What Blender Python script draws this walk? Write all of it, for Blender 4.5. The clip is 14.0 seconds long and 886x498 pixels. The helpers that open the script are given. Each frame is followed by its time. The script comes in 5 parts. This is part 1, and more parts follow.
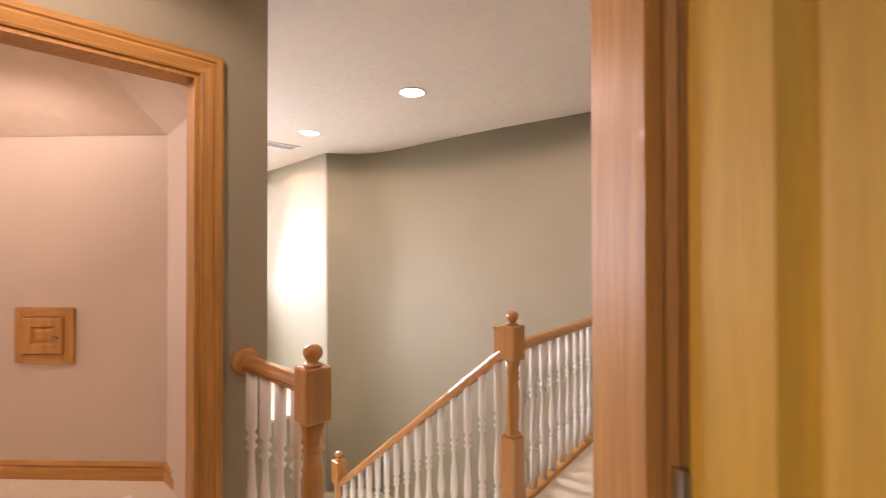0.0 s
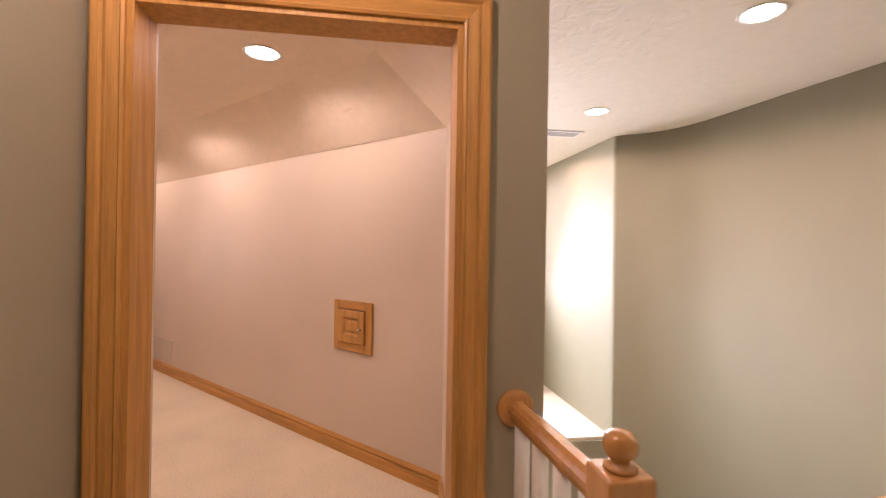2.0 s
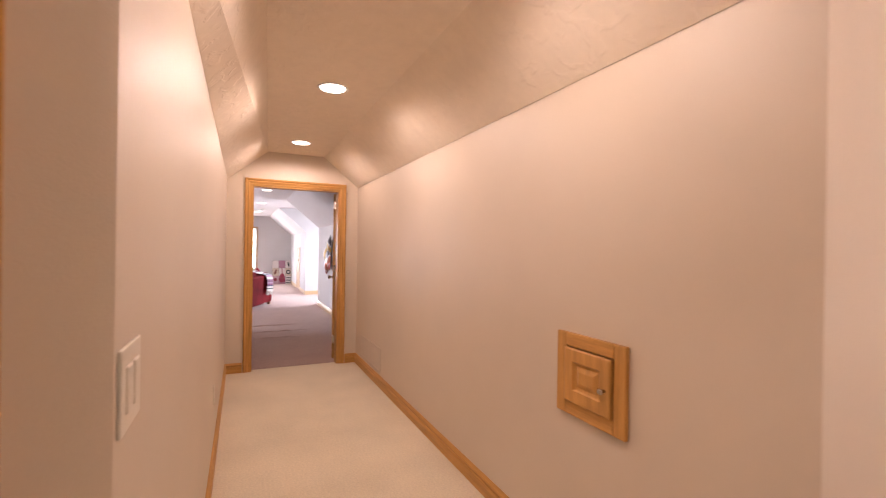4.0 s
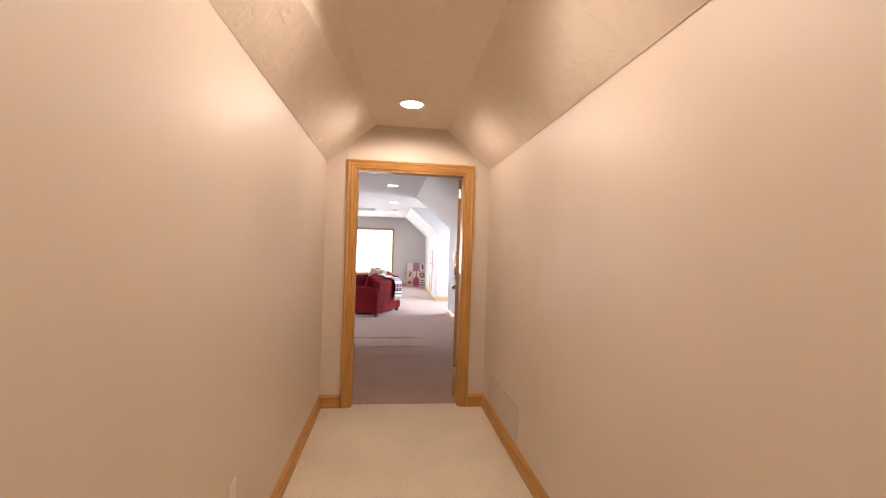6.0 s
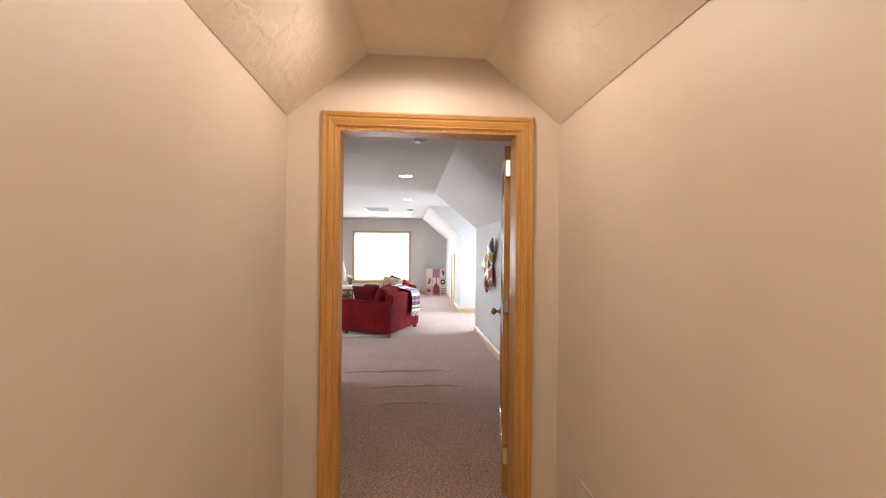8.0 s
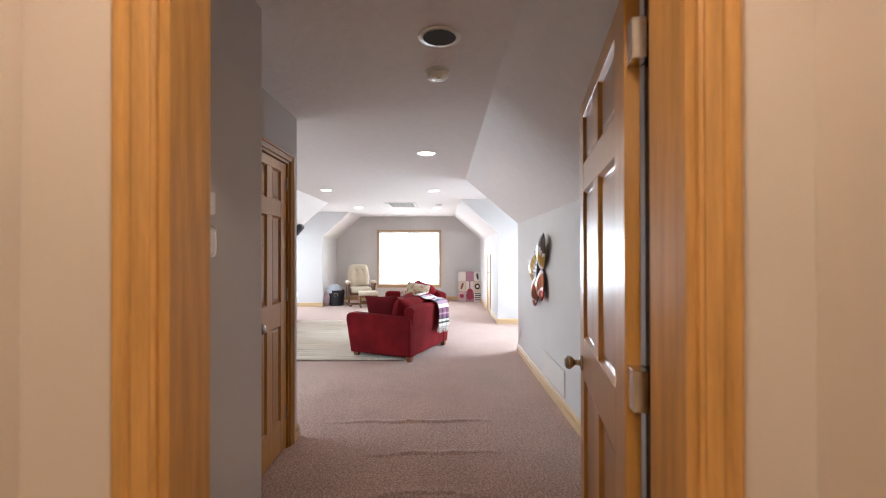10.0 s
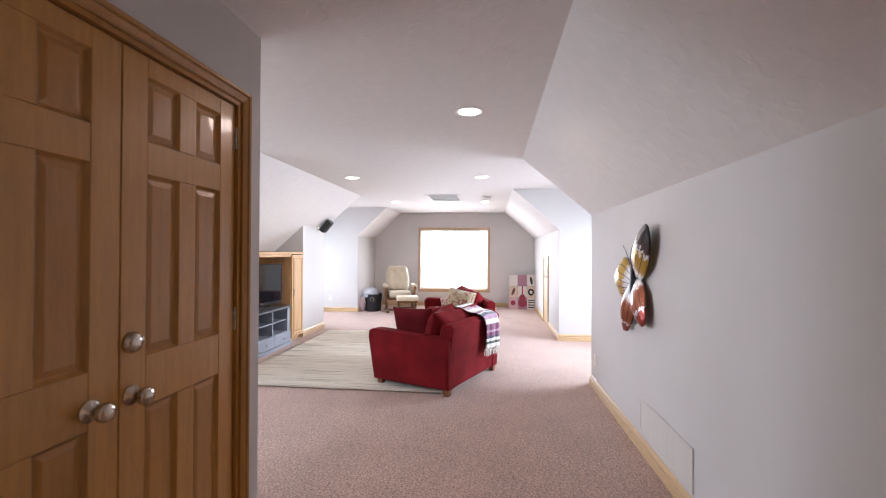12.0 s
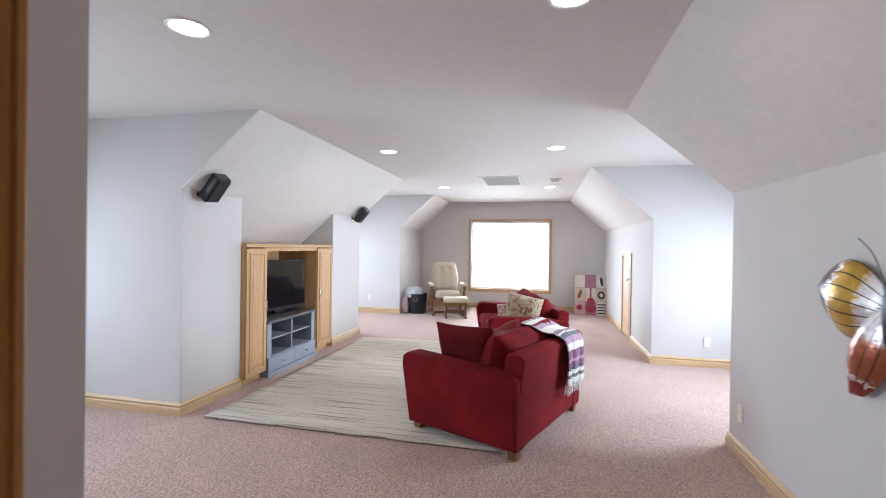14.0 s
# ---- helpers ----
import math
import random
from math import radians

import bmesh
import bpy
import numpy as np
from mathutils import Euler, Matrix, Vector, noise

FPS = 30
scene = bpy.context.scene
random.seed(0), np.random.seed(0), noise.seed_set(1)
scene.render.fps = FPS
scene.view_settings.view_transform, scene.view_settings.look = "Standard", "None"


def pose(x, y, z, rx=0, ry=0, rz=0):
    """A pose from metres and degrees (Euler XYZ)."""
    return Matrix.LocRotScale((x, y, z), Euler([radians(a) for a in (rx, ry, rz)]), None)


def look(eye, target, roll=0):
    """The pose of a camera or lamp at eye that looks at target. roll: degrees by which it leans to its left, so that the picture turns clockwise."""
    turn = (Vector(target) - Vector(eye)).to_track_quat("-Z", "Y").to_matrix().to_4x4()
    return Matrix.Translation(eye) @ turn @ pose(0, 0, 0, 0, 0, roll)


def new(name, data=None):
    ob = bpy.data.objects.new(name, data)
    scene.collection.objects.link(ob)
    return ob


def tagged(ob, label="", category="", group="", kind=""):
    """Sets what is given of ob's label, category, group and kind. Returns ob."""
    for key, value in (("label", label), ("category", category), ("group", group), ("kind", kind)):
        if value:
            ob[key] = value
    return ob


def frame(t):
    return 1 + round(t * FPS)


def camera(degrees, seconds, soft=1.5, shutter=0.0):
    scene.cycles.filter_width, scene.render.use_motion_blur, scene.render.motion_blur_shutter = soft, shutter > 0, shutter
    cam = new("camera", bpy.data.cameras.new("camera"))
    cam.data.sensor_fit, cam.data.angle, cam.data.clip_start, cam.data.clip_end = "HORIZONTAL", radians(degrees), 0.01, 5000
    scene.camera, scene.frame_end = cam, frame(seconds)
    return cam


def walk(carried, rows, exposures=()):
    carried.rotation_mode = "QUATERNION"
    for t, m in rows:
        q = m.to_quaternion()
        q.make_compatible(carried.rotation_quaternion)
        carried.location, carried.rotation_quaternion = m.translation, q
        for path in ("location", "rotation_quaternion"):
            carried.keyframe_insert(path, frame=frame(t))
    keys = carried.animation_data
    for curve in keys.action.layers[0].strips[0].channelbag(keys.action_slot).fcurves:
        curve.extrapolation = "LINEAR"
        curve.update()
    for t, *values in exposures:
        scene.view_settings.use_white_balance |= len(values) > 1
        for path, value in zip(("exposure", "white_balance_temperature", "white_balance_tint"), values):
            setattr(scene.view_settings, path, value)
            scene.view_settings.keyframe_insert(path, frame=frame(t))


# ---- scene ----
cam = camera(90.8, 14.0, soft=1.05, shutter=0.35)
PATH = [
    (0, (0.173, 0.393, 1.358), (0.110, 2.392, 1.377), -0.1),
    (0.5, (0.168, 0.546, 1.365), (-0.265, 2.498, 1.391), 0.2),
    (1, (0.134, 0.676, 1.373), (-0.640, 2.520, 1.389), 1.3),
    (1.5, (0.059, 0.772, 1.376), (-0.966, 2.489, 1.380), 2.1),
    (2, (-0.089, 0.998, 1.384), (-1.295, 2.593, 1.388), 0.9),
    (2.5, (-0.299, 1.220, 1.402), (-1.695, 2.652, 1.383), 0.7),
    (3, (-0.514, 1.400, 1.391), (-2.097, 2.622, 1.380), 1.6),
    (3.5, (-0.769, 1.552, 1.372), (-2.475, 2.597, 1.375), 1.9),
    (4, (-1.009, 1.718, 1.374), (-2.825, 2.556, 1.370), 0.9),
    (4.2, (-1.127, 1.783, 1.373), (-2.982, 2.531, 1.366), 0.9),
    (6.3, (-2.645, 2.145, 1.370), (-4.634, 2.352, 1.372), 1.7),
    (6.5, (-2.799, 2.157, 1.371), (-4.790, 2.348, 1.376), 1.5),
    (7, (-3.164, 2.178, 1.375), (-5.157, 2.340, 1.390), 0.9),
    (7.2, (-3.319, 2.159, 1.398), (-5.312, 2.329, 1.404), 0.8),
    (9.5, (-5.041, 2.300, 1.405), (-7.040, 2.355, 1.420), -0.0),
    (10, (-5.408, 2.317, 1.407), (-7.408, 2.315, 1.418), -0.1),
    (10.5, (-5.756, 2.301, 1.399), (-7.755, 2.244, 1.420), 0.1),
    (11, (-6.100, 2.299, 1.411), (-8.096, 2.184, 1.432), 0.1),
    (11.5, (-6.429, 2.314, 1.413), (-8.421, 2.140, 1.431), 0.2),
    (12, (-6.749, 2.308, 1.399), (-8.737, 2.085, 1.413), 0.3),
    (12.5, (-7.063, 2.267, 1.400), (-9.045, 2.004, 1.407), 0.6),
    (13, (-7.405, 2.212, 1.400), (-9.380, 1.902, 1.399), 0.5),
    (13.5, (-7.730, 2.144, 1.390), (-9.695, 1.772, 1.383), 0.8),
    (14, (-8.073, 2.039, 1.397), (-10.024, 1.598, 1.384), 0.9),
]
EXPOSURES = [(0, 0.17, 6850, 29), (3.0, 0.18, 6680, 28), (4.2, 0.16, 6620, 21), (6.3, 0.11, 6450, 9), (9.3, 0.06, 6380, 5), (10.5, 0.10, 6330, 9), (12.5, 0.08, 6270, 12), (14.0, -0.16, 6080, 8)]
walk(cam, [(t, look(eye, target, roll)) for t, eye, target, roll in PATH], EXPOSURES)

# ---- world, sun and large lights ----
world = bpy.data.worlds.new("sky_world")
scene.world = world
world.use_nodes = True
wn = world.node_tree.nodes
sky = wn.new("ShaderNodeTexSky")
sky.sky_type = "NISHITA"
sky.sun_disc = False
sky.sun_elevation, sky.sun_rotation = radians(48), radians(200)
wn["Background"].inputs[1].default_value = 0.15
world.node_tree.links.new(sky.outputs[0], wn["Background"].inputs[0])

sun_data = bpy.data.lights.new("sun", "SUN")
sun_data.energy, sun_data.angle, sun_data.color = 2.5, radians(0.5), (1.0, 0.95, 0.88)
sun_ob = new("sun", sun_data)
sun_ob.matrix_world = look((0, 0, 30), (9.0, 15.0, 0))

WARM = (1.0, 0.80, 0.68)
DAY = (0.78, 0.885, 1.0)
CAN_POWER = 32.0
ROOM_CAN_POWER = 14.0
STAIR_CAN_POWER = 28.0


def daylight(name, place, target, width, height, watts, spread=180):
    data = bpy.data.lights.new(name, "AREA")
    data.shape, data.size, data.size_y, data.energy, data.color = "RECTANGLE", width, height, watts, DAY
    data.spread = radians(spread)
    ob = new(name, data)
    ob.matrix_world = look(place, target)
    return ob


daylight("window_daylight", (-18.30, 1.32, 1.2), (-10, 1.32, 0.8), 1.6, 1.4, 88, 115)
daylight("window_daylight", (-12.70, 5.30, 1.35), (-12.70, 2, 0.6), 1.5, 1.2, 104, 115)
daylight("window_daylight", (-9.87, -2.85, 1.35), (-9.87, 0, 0.75), 1.5, 1.2, 52, 125)
daylight("window_daylight", (-15.53, -2.85, 1.35), (-15.53, 0, 0.6), 1.4, 1.2, 64, 115)
daylight("window_daylight", (-3.24, 5.62, 1.45), (-1.57, 3.77, 0.2), 1.7, 1.5, 110, 130)


# ---- materials ----
def material(name, base, rough=0.6, metal=0.0, spread=0.08, scale=6.0, bump=0.0, bump_scale=60.0, coat=0.0, stretch=(1, 1, 1), sheen=0.0, fine=0.04):
    """A surface with broad and fine colour variation and fine relief, in object space."""
    m = bpy.data.materials.new(name)
    m.use_nodes = True
    nt = m.node_tree
    b = nt.nodes["Principled BSDF"]
    b.inputs["Roughness"].default_value = rough
    b.inputs["Metallic"].default_value = metal
    b.inputs["Coat Weight"].default_value = coat
    b.inputs["Sheen Weight"].default_value = sheen
    co = nt.nodes.new("ShaderNodeTexCoord")
    mp = nt.nodes.new("ShaderNodeMapping")
    mp.inputs["Scale"].default_value = stretch
    nt.links.new(co.outputs["Object"], mp.inputs[0])
    broad = nt.nodes.new("ShaderNodeTexNoise")
    broad.inputs["Scale"].default_value = scale
    broad.inputs["Detail"].default_value = 4
    nt.links.new(mp.outputs[0], broad.inputs["Vector"])
    grain = nt.nodes.new("ShaderNodeTexNoise")
    grain.inputs["Scale"].default_value = bump_scale
    grain.inputs["Detail"].default_value = 3
    nt.links.new(mp.outputs[0], grain.inputs["Vector"])
    ramp = nt.nodes.new("ShaderNodeValToRGB")
    lo = [max(0.0, c * (1 - spread)) for c in base]
    hi = [min(1.0, c * (1 + spread)) for c in base]
    ramp.color_ramp.elements[0].position, ramp.color_ramp.elements[1].position = 0.3, 0.7
    ramp.color_ramp.elements[0].color = (*lo, 1)
    ramp.color_ramp.elements[1].color = (*hi, 1)
    nt.links.new(broad.outputs["Fac"], ramp.inputs[0])
    mix = nt.nodes.new("ShaderNodeMix")
    mix.data_type, mix.blend_type = "RGBA", "OVERLAY"
    mix.inputs["Factor"].default_value = fine * 4
    nt.links.new(ramp.outputs[0], mix.inputs["A"])
    nt.links.new(grain.outputs["Fac"], mix.inputs["B"])
    nt.links.new(mix.outputs["Result"], b.inputs["Base Color"])
    if bump:
        bp = nt.nodes.new("ShaderNodeBump")
        bp.inputs["Strength"].default_value = bump
        bp.inputs["Distance"].default_value = 0.01
        nt.links.new(grain.outputs["Fac"], bp.inputs["Height"])
        nt.links.new(bp.outputs[0], b.inputs["Normal"])
    return m


def wood(name, base, rough=0.46, along="z", coat=0.04, spread=0.13):
    stretch = {"x": (0.9, 14, 14), "y": (14, 0.9, 14), "z": (14, 14, 0.9)}[along]
    return material(name, base, rough, 0, spread, 3.2, 0.06, 22, coat, stretch, fine=0.05)


def glow(name, colour, strength):
    m = bpy.data.materials.new(name)
    m.use_nodes = True
    b = m.node_tree.nodes["Principled BSDF"]
    b.inputs["Base Color"].default_value = (0.8, 0.8, 0.8, 1)
    b.inputs["Emission Color"].default_value = (*colour, 1)
    b.inputs["Emission Strength"].default_value = strength
    return m


def knockdown(name, base, relief=0.35, depth=0.004):
    """Ceiling plaster with flattened splatter relief."""
    m = material(name, base, 0.85, 0, 0.025, 14.0, 0.0, 40, fine=0.01)
    nt = m.node_tree
    b = nt.nodes["Principled BSDF"]
    co = nt.nodes.new("ShaderNodeTexCoord")
    n = nt.nodes.new("ShaderNodeTexNoise")
    n.inputs["Scale"].default_value, n.inputs["Detail"].default_value, n.inputs["Distortion"].default_value = 11.0, 3.0, 0.8
    nt.links.new(co.outputs["Object"], n.inputs["Vector"])
    r = nt.nodes.new("ShaderNodeValToRGB")
    r.color_ramp.elements[0].position, r.color_ramp.elements[1].position = 0.50, 0.60
    nt.links.new(n.outputs["Fac"], r.inputs[0])
    bp = nt.nodes.new("ShaderNodeBump")
    bp.inputs["Strength"].default_value, bp.inputs["Distance"].default_value = relief, depth
    nt.links.new(r.outputs[0], bp.inputs["Height"])
    nt.links.new(bp.outputs[0], b.inputs["Normal"])
    return m


def carpet(name, base, contrast=0.42):
    """Cut pile: tufts of uneven tone, broad traffic shading and fine relief."""
    m = material(name, base, 0.97, 0, 0.07, 2.2, 0.0, 60, sheen=0.15, fine=0.0)
    nt = m.node_tree
    b = nt.nodes["Principled BSDF"]
    co = nt.nodes.new("ShaderNodeTexCoord")
    vo = nt.nodes.new("ShaderNodeTexNoise")
    vo.inputs["Scale"].default_value, vo.inputs["Detail"].default_value, vo.inputs["Roughness"].default_value = 75.0, 5.0, 0.7
    nt.links.new(co.outputs["Object"], vo.inputs["Vector"])
    mr = nt.nodes.new("ShaderNodeMapRange")
    mr.inputs["From Min"].default_value, mr.inputs["From Max"].default_value = 0.35, 0.65
    mr.inputs["To Min"].default_value, mr.inputs["To Max"].default_value = 1 - contrast, 1 + contrast * 0.8
    nt.links.new(vo.outputs["Fac"], mr.inputs["Value"])
    mix = [n for n in nt.nodes if n.bl_idname == "ShaderNodeMix"][0]
    sc = nt.nodes.new("ShaderNodeVectorMath")
    sc.operation = "SCALE"
    nt.links.new(mix.outputs["Result"], sc.inputs[0])
    nt.links.new(mr.outputs[0], sc.inputs["Scale"])
    nt.links.new(sc.outputs[0], b.inputs["Base Color"])
    bp = nt.nodes.new("ShaderNodeBump")
    bp.inputs["Strength"].default_value, bp.inputs["Distance"].default_value = 0.6, 0.006
    nt.links.new(vo.outputs["Fac"], bp.inputs["Height"])
    nt.links.new(bp.outputs[0], b.inputs["Normal"])
    return m


PAINT_HALL = material("hall_paint", (0.66, 0.57, 0.47), 0.5, 0, 0.03, 1.5, 0.05, 240, fine=0.01)
PAINT_LAND = material("landing_paint", (0.35, 0.322, 0.235), 0.65, 0, 0.03, 1.5, 0.05, 240, fine=0.01)
PAINT_ROOM = material("room_paint", (0.60, 0.58, 0.57), 0.8, 0, 0.03, 1.5, 0.05, 240, fine=0.01)
PAINT_GOLD = material("gold_paint", (0.62, 0.42, 0.10), 0.55, 0, 0.06, 2.5, 0.05, 200, fine=0.02)
PLASTER_HALL = knockdown("hall_plaster", (0.80, 0.70, 0.58))
PLASTER_LAND = knockdown("landing_plaster", (0.72, 0.66, 0.57))
PLASTER_ROOM = knockdown("room_plaster", (0.72, 0.68, 0.66), 0.22, 0.0035)
CARPET_CREAM = carpet("cream_carpet", (0.72, 0.63, 0.48), 0.10)
CARPET_ROOM = carpet("taupe_carpet", (0.46, 0.312, 0.262), 0.58)
OAK_V = wood("honey_maple_upright", (0.53, 0.28, 0.084), along="z", spread=0.16)
OAK_X = wood("honey_maple_lengthwise", (0.53, 0.28, 0.084), along="x", spread=0.16)
OAK_Y = wood("honey_maple_crosswise", (0.53, 0.28, 0.084), along="y", spread=0.16)
for oak in (OAK_V, OAK_X, OAK_Y):
    oak.node_tree.nodes["Principled BSDF"].inputs["Specular IOR Level"].default_value = 0.25
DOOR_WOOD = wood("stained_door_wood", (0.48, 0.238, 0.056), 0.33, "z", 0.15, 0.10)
GLOSS_WOOD = wood("varnished_rail_maple", (0.53, 0.255, 0.075), 0.22, "z", 0.6, 0.10)
# Same honey maple, with the room's bleaching daylight put into the colour.
DAYLIT_X = wood("daylit_maple_lengthwise", (0.58, 0.40, 0.225), along="x")
DAYLIT_V = wood("daylit_maple_upright_trim", (0.50, 0.33, 0.19), along="z")
DAYLIT_Y = wood("daylit_maple_crosswise", (0.58, 0.40, 0.225), along="y")
GOLD_WOOD = wood("golden_door_wood", (0.68, 0.43, 0.05), 0.62, "z", 0.0, 0.08)
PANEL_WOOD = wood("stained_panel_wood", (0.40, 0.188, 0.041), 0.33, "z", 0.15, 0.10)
WHITE = material("white_paint", (0.80, 0.78, 0.73), 0.4, 0, 0.03, 8)
PLASTIC = material("ivory_plastic", (0.78, 0.73, 0.64), 0.35, 0, 0.02, 8)
NICKEL = material("brushed_nickel", (0.60, 0.55, 0.48), 0.25, 1.0, 0.06, 40)
LAMP = glow("lamp_glow", (1.0, 0.93, 0.82), 14.0)


# ---- mesh helpers ----
def part(name, bm, mat, parent=None, label="", smooth=False):
    me = bpy.data.meshes.new(name)
    bmesh.ops.recalc_face_normals(bm, faces=bm.faces)
    bm.to_mesh(me)
    bm.free()
    me.materials.append(mat)
    if smooth:
        for p in me.polygons:
            p.use_smooth = True
    ob = new(name, me)
    if parent is not None:
        ob.parent = parent
    if label:
        ob["label"] = label
    return ob


def root(name, m, label, category, group="", kind=""):
    ob = new(name)
    ob.empty_display_size = 0.1
    ob.matrix_world = m
    return tagged(ob, label, category, group, kind)


def add_box(bm, x0, y0, z0, x1, y1, z1, bevel=0.0, segments=2):
    c = Vector(((x0 + x1) / 2, (y0 + y1) / 2, (z0 + z1) / 2))
    r = bmesh.ops.create_cube(bm, size=1.0, matrix=Matrix.Translation(c) @ Matrix.Diagonal((abs(x1 - x0), abs(y1 - y0), abs(z1 - z0), 1)))
    if bevel:
        edges = list({e for v in r["verts"] for e in v.link_edges})
        bmesh.ops.bevel(bm, geom=edges, offset=bevel, segments=segments, affect="EDGES", profile=0.5)
    return bm


def box(x0, y0, z0, x1, y1, z1, bevel=0.0, segments=2):
    return add_box(bmesh.new(), x0, y0, z0, x1, y1, z1, bevel, segments)


def add_prism(bm, points, z0, z1):
    """Upright prism over a plan polygon."""
    lo = [bm.verts.new((x, y, z0)) for x, y in points]
    hi = [bm.verts.new((x, y, z1)) for x, y in points]
    n = len(points)
    for i in range(n):
        bm.faces.new((lo[i], lo[(i + 1) % n], hi[(i + 1) % n], hi[i]))
    bm.faces.new(lo[::-1])
    bm.faces.new(hi)
    return bm


def prism(points, z0, z1):
    return add_prism(bmesh.new(), points, z0, z1)


def add_side_prism(bm, points, axis, a0, a1):
    """Prism of a profile in the plane across axis. axis 'x': points are (y, z); axis 'y': points are (x, z)."""
    put = (lambda p, a: (a, p[0], p[1])) if axis == "x" else (lambda p, a: (p[0], a, p[1]))
    lo = [bm.verts.new(put(p, a0)) for p in points]
    hi = [bm.verts.new(put(p, a1)) for p in points]
    n = len(points)
    for i in range(n):
        bm.faces.new((lo[i], lo[(i + 1) % n], hi[(i + 1) % n], hi[i]))
    bm.faces.new(lo[::-1])
    bm.faces.new(hi)
    return bm


def add_lathe(bm, profile, m=None, steps=20):
    """Turned shape about z from (radius, height) pairs."""
    m = m or Matrix()
    rings = []
    for r, z in profile:
        rings.append([bm.verts.new(m @ Vector((r * math.cos(a), r * math.sin(a), z))) for a in (2 * math.pi * i / steps for i in range(steps))])
    for a, b in zip(rings, rings[1:]):
        for i in range(steps):
            bm.faces.new((a[i], a[(i + 1) % steps], b[(i + 1) % steps], b[i]))
    bm.faces.new(rings[0][::-1])
    bm.faces.new(rings[-1])
    return bm


def lathe(profile, m=None, steps=20):
    return add_lathe(bmesh.new(), profile, m, steps)


def structure(name, bm, mat, label, category):
    return tagged(part(name, bm, mat), label, category, "", "structure")


# ---- plan ----
H = 2.42            # ceiling of the room
HC = 2.405          # ceiling of the corridor
HL = 2.51           # ceiling over landing and stair
KNEE_C = 2.075      # top of the corridor's upright walls
YL, YR = 1.57, 2.975
XD, XE = -6.18, -6.31   # wall with the doorway into the room
S2 = math.sqrt(0.5)
O = Vector((-1.55, 1.35, 0))    # inner corner of the landing's slanting wall


def diag(u, v):
    """Plan point in the landing's turned frame: u along the slanting wall, v through it."""
    return (O.x + S2 * u - S2 * v, O.y + S2 * u + S2 * v)


DIAG = Matrix.Translation(O) @ Matrix.Rotation(radians(45), 4, "Z")

# floors
structure("floor_corridor", prism([(XE + 0.06, YL - 0.05), (-1.85, YL - 0.05), diag(0.0, 0.05), diag(0.0, 0.0), diag(1.2, 0.0), diag(1.2, 0.2), (-1.5, YR + 0.06), (XE + 0.06, YR + 0.06)], -0.25, 0.0), CARPET_CREAM, "cream cut-pile carpet along the narrow corridor", "floor")
structure("floor_landing", prism([diag(0.0, 0.0), diag(0, -2.0), (-0.28, -1.9), (3.0, -1.9), (3.0, 3.0), (1.60, 3.66), (1.30, 3.92), (0.44, 2.76), (-0.35, 1.88), diag(1.19, 0.0)], -0.25, -0.001), CARPET_CREAM, "cream carpet on the upper landing", "floor")
structure("floor_room", prism([(XE + 0.06, -3.0), (XE + 0.06, 5.6), (-18.25, 5.6), (-18.25, -3.0)], -0.25, 0.002), CARPET_ROOM, "taupe textured carpet, slightly rucked near the door", "floor")

# slanting wall with the corridor opening
OP0, OP1, OPH, DT = 0.094, 1.015, 2.060, 0.115
bm = bmesh.new()
add_prism(bm, [diag(-0.12, 0), diag(OP0, 0), diag(OP0, DT), diag(-0.12, DT)], 0, HL)
add_prism(bm, [diag(OP1, 0), diag(1.28, 0), diag(1.28, DT), diag(OP1, DT)], 0, HL)
add_prism(bm, [diag(OP0, 0), diag(OP1, 0), diag(OP1, DT), diag(OP0, DT)], OPH, HL)
structure("wall_opening", bm, PAINT_LAND, "olive-grey painted slanting wall with cased opening", "wall")
# wall between corridor end and stair
structure("wall_stair_side", prism([diag(1.28, DT), diag(1.28, 1.20), (-1.57, YR + 0.12), (-1.57, YR), diag(1.135, DT)], -1.6, HL), PAINT_HALL, "painted wall between corridor and stairwell", "wall")
structure("wall_corridor_right", box(XD, YR, 0, -1.57, YR + 0.12, HC), PAINT_HALL, "warm beige painted corridor wall", "wall")
structure("wall_corridor_left", prism([(XD, YL - 0.12), diag(-0.12, 0.08), diag(-0.12, DT), diag(0.048, DT), diag(0.048, 0.263), (XD, YL)], 0, HC), PAINT_HALL, "warm beige painted corridor wall", "wall")
structure("wall_landing_left", prism([diag(0, 0), diag(0, -2.0), diag(-0.12, -2.0), diag(-0.12, 0)], 0, HL), PAINT_LAND, "plain olive-grey painted landing wall", "wall")

# corridor ceiling: flat strip with sloping sides and a hipped end
FL, FR = 1.97, 2.575


def sheet(points, faces, thick=0.06):
    bm = bmesh.new()
    lo = [bm.verts.new(p) for p in points]
    hi = [bm.verts.new((p[0], p[1], p[2] + thick)) for p in points]
    count = {}
    for f in faces:
        bm.faces.new([lo[i] for i in f])
        bm.faces.new([hi[i] for i in reversed(f)])
        for a, b in zip(f, f[1:] + f[:1]):
            key = (min(a, b), max(a, b))
            count[key] = count.get(key, 0) + 1
    for (a, b), n in count.items():
        if n == 1:
            bm.faces.new((lo[a], lo[b], hi[b], hi[a]))
    return bm


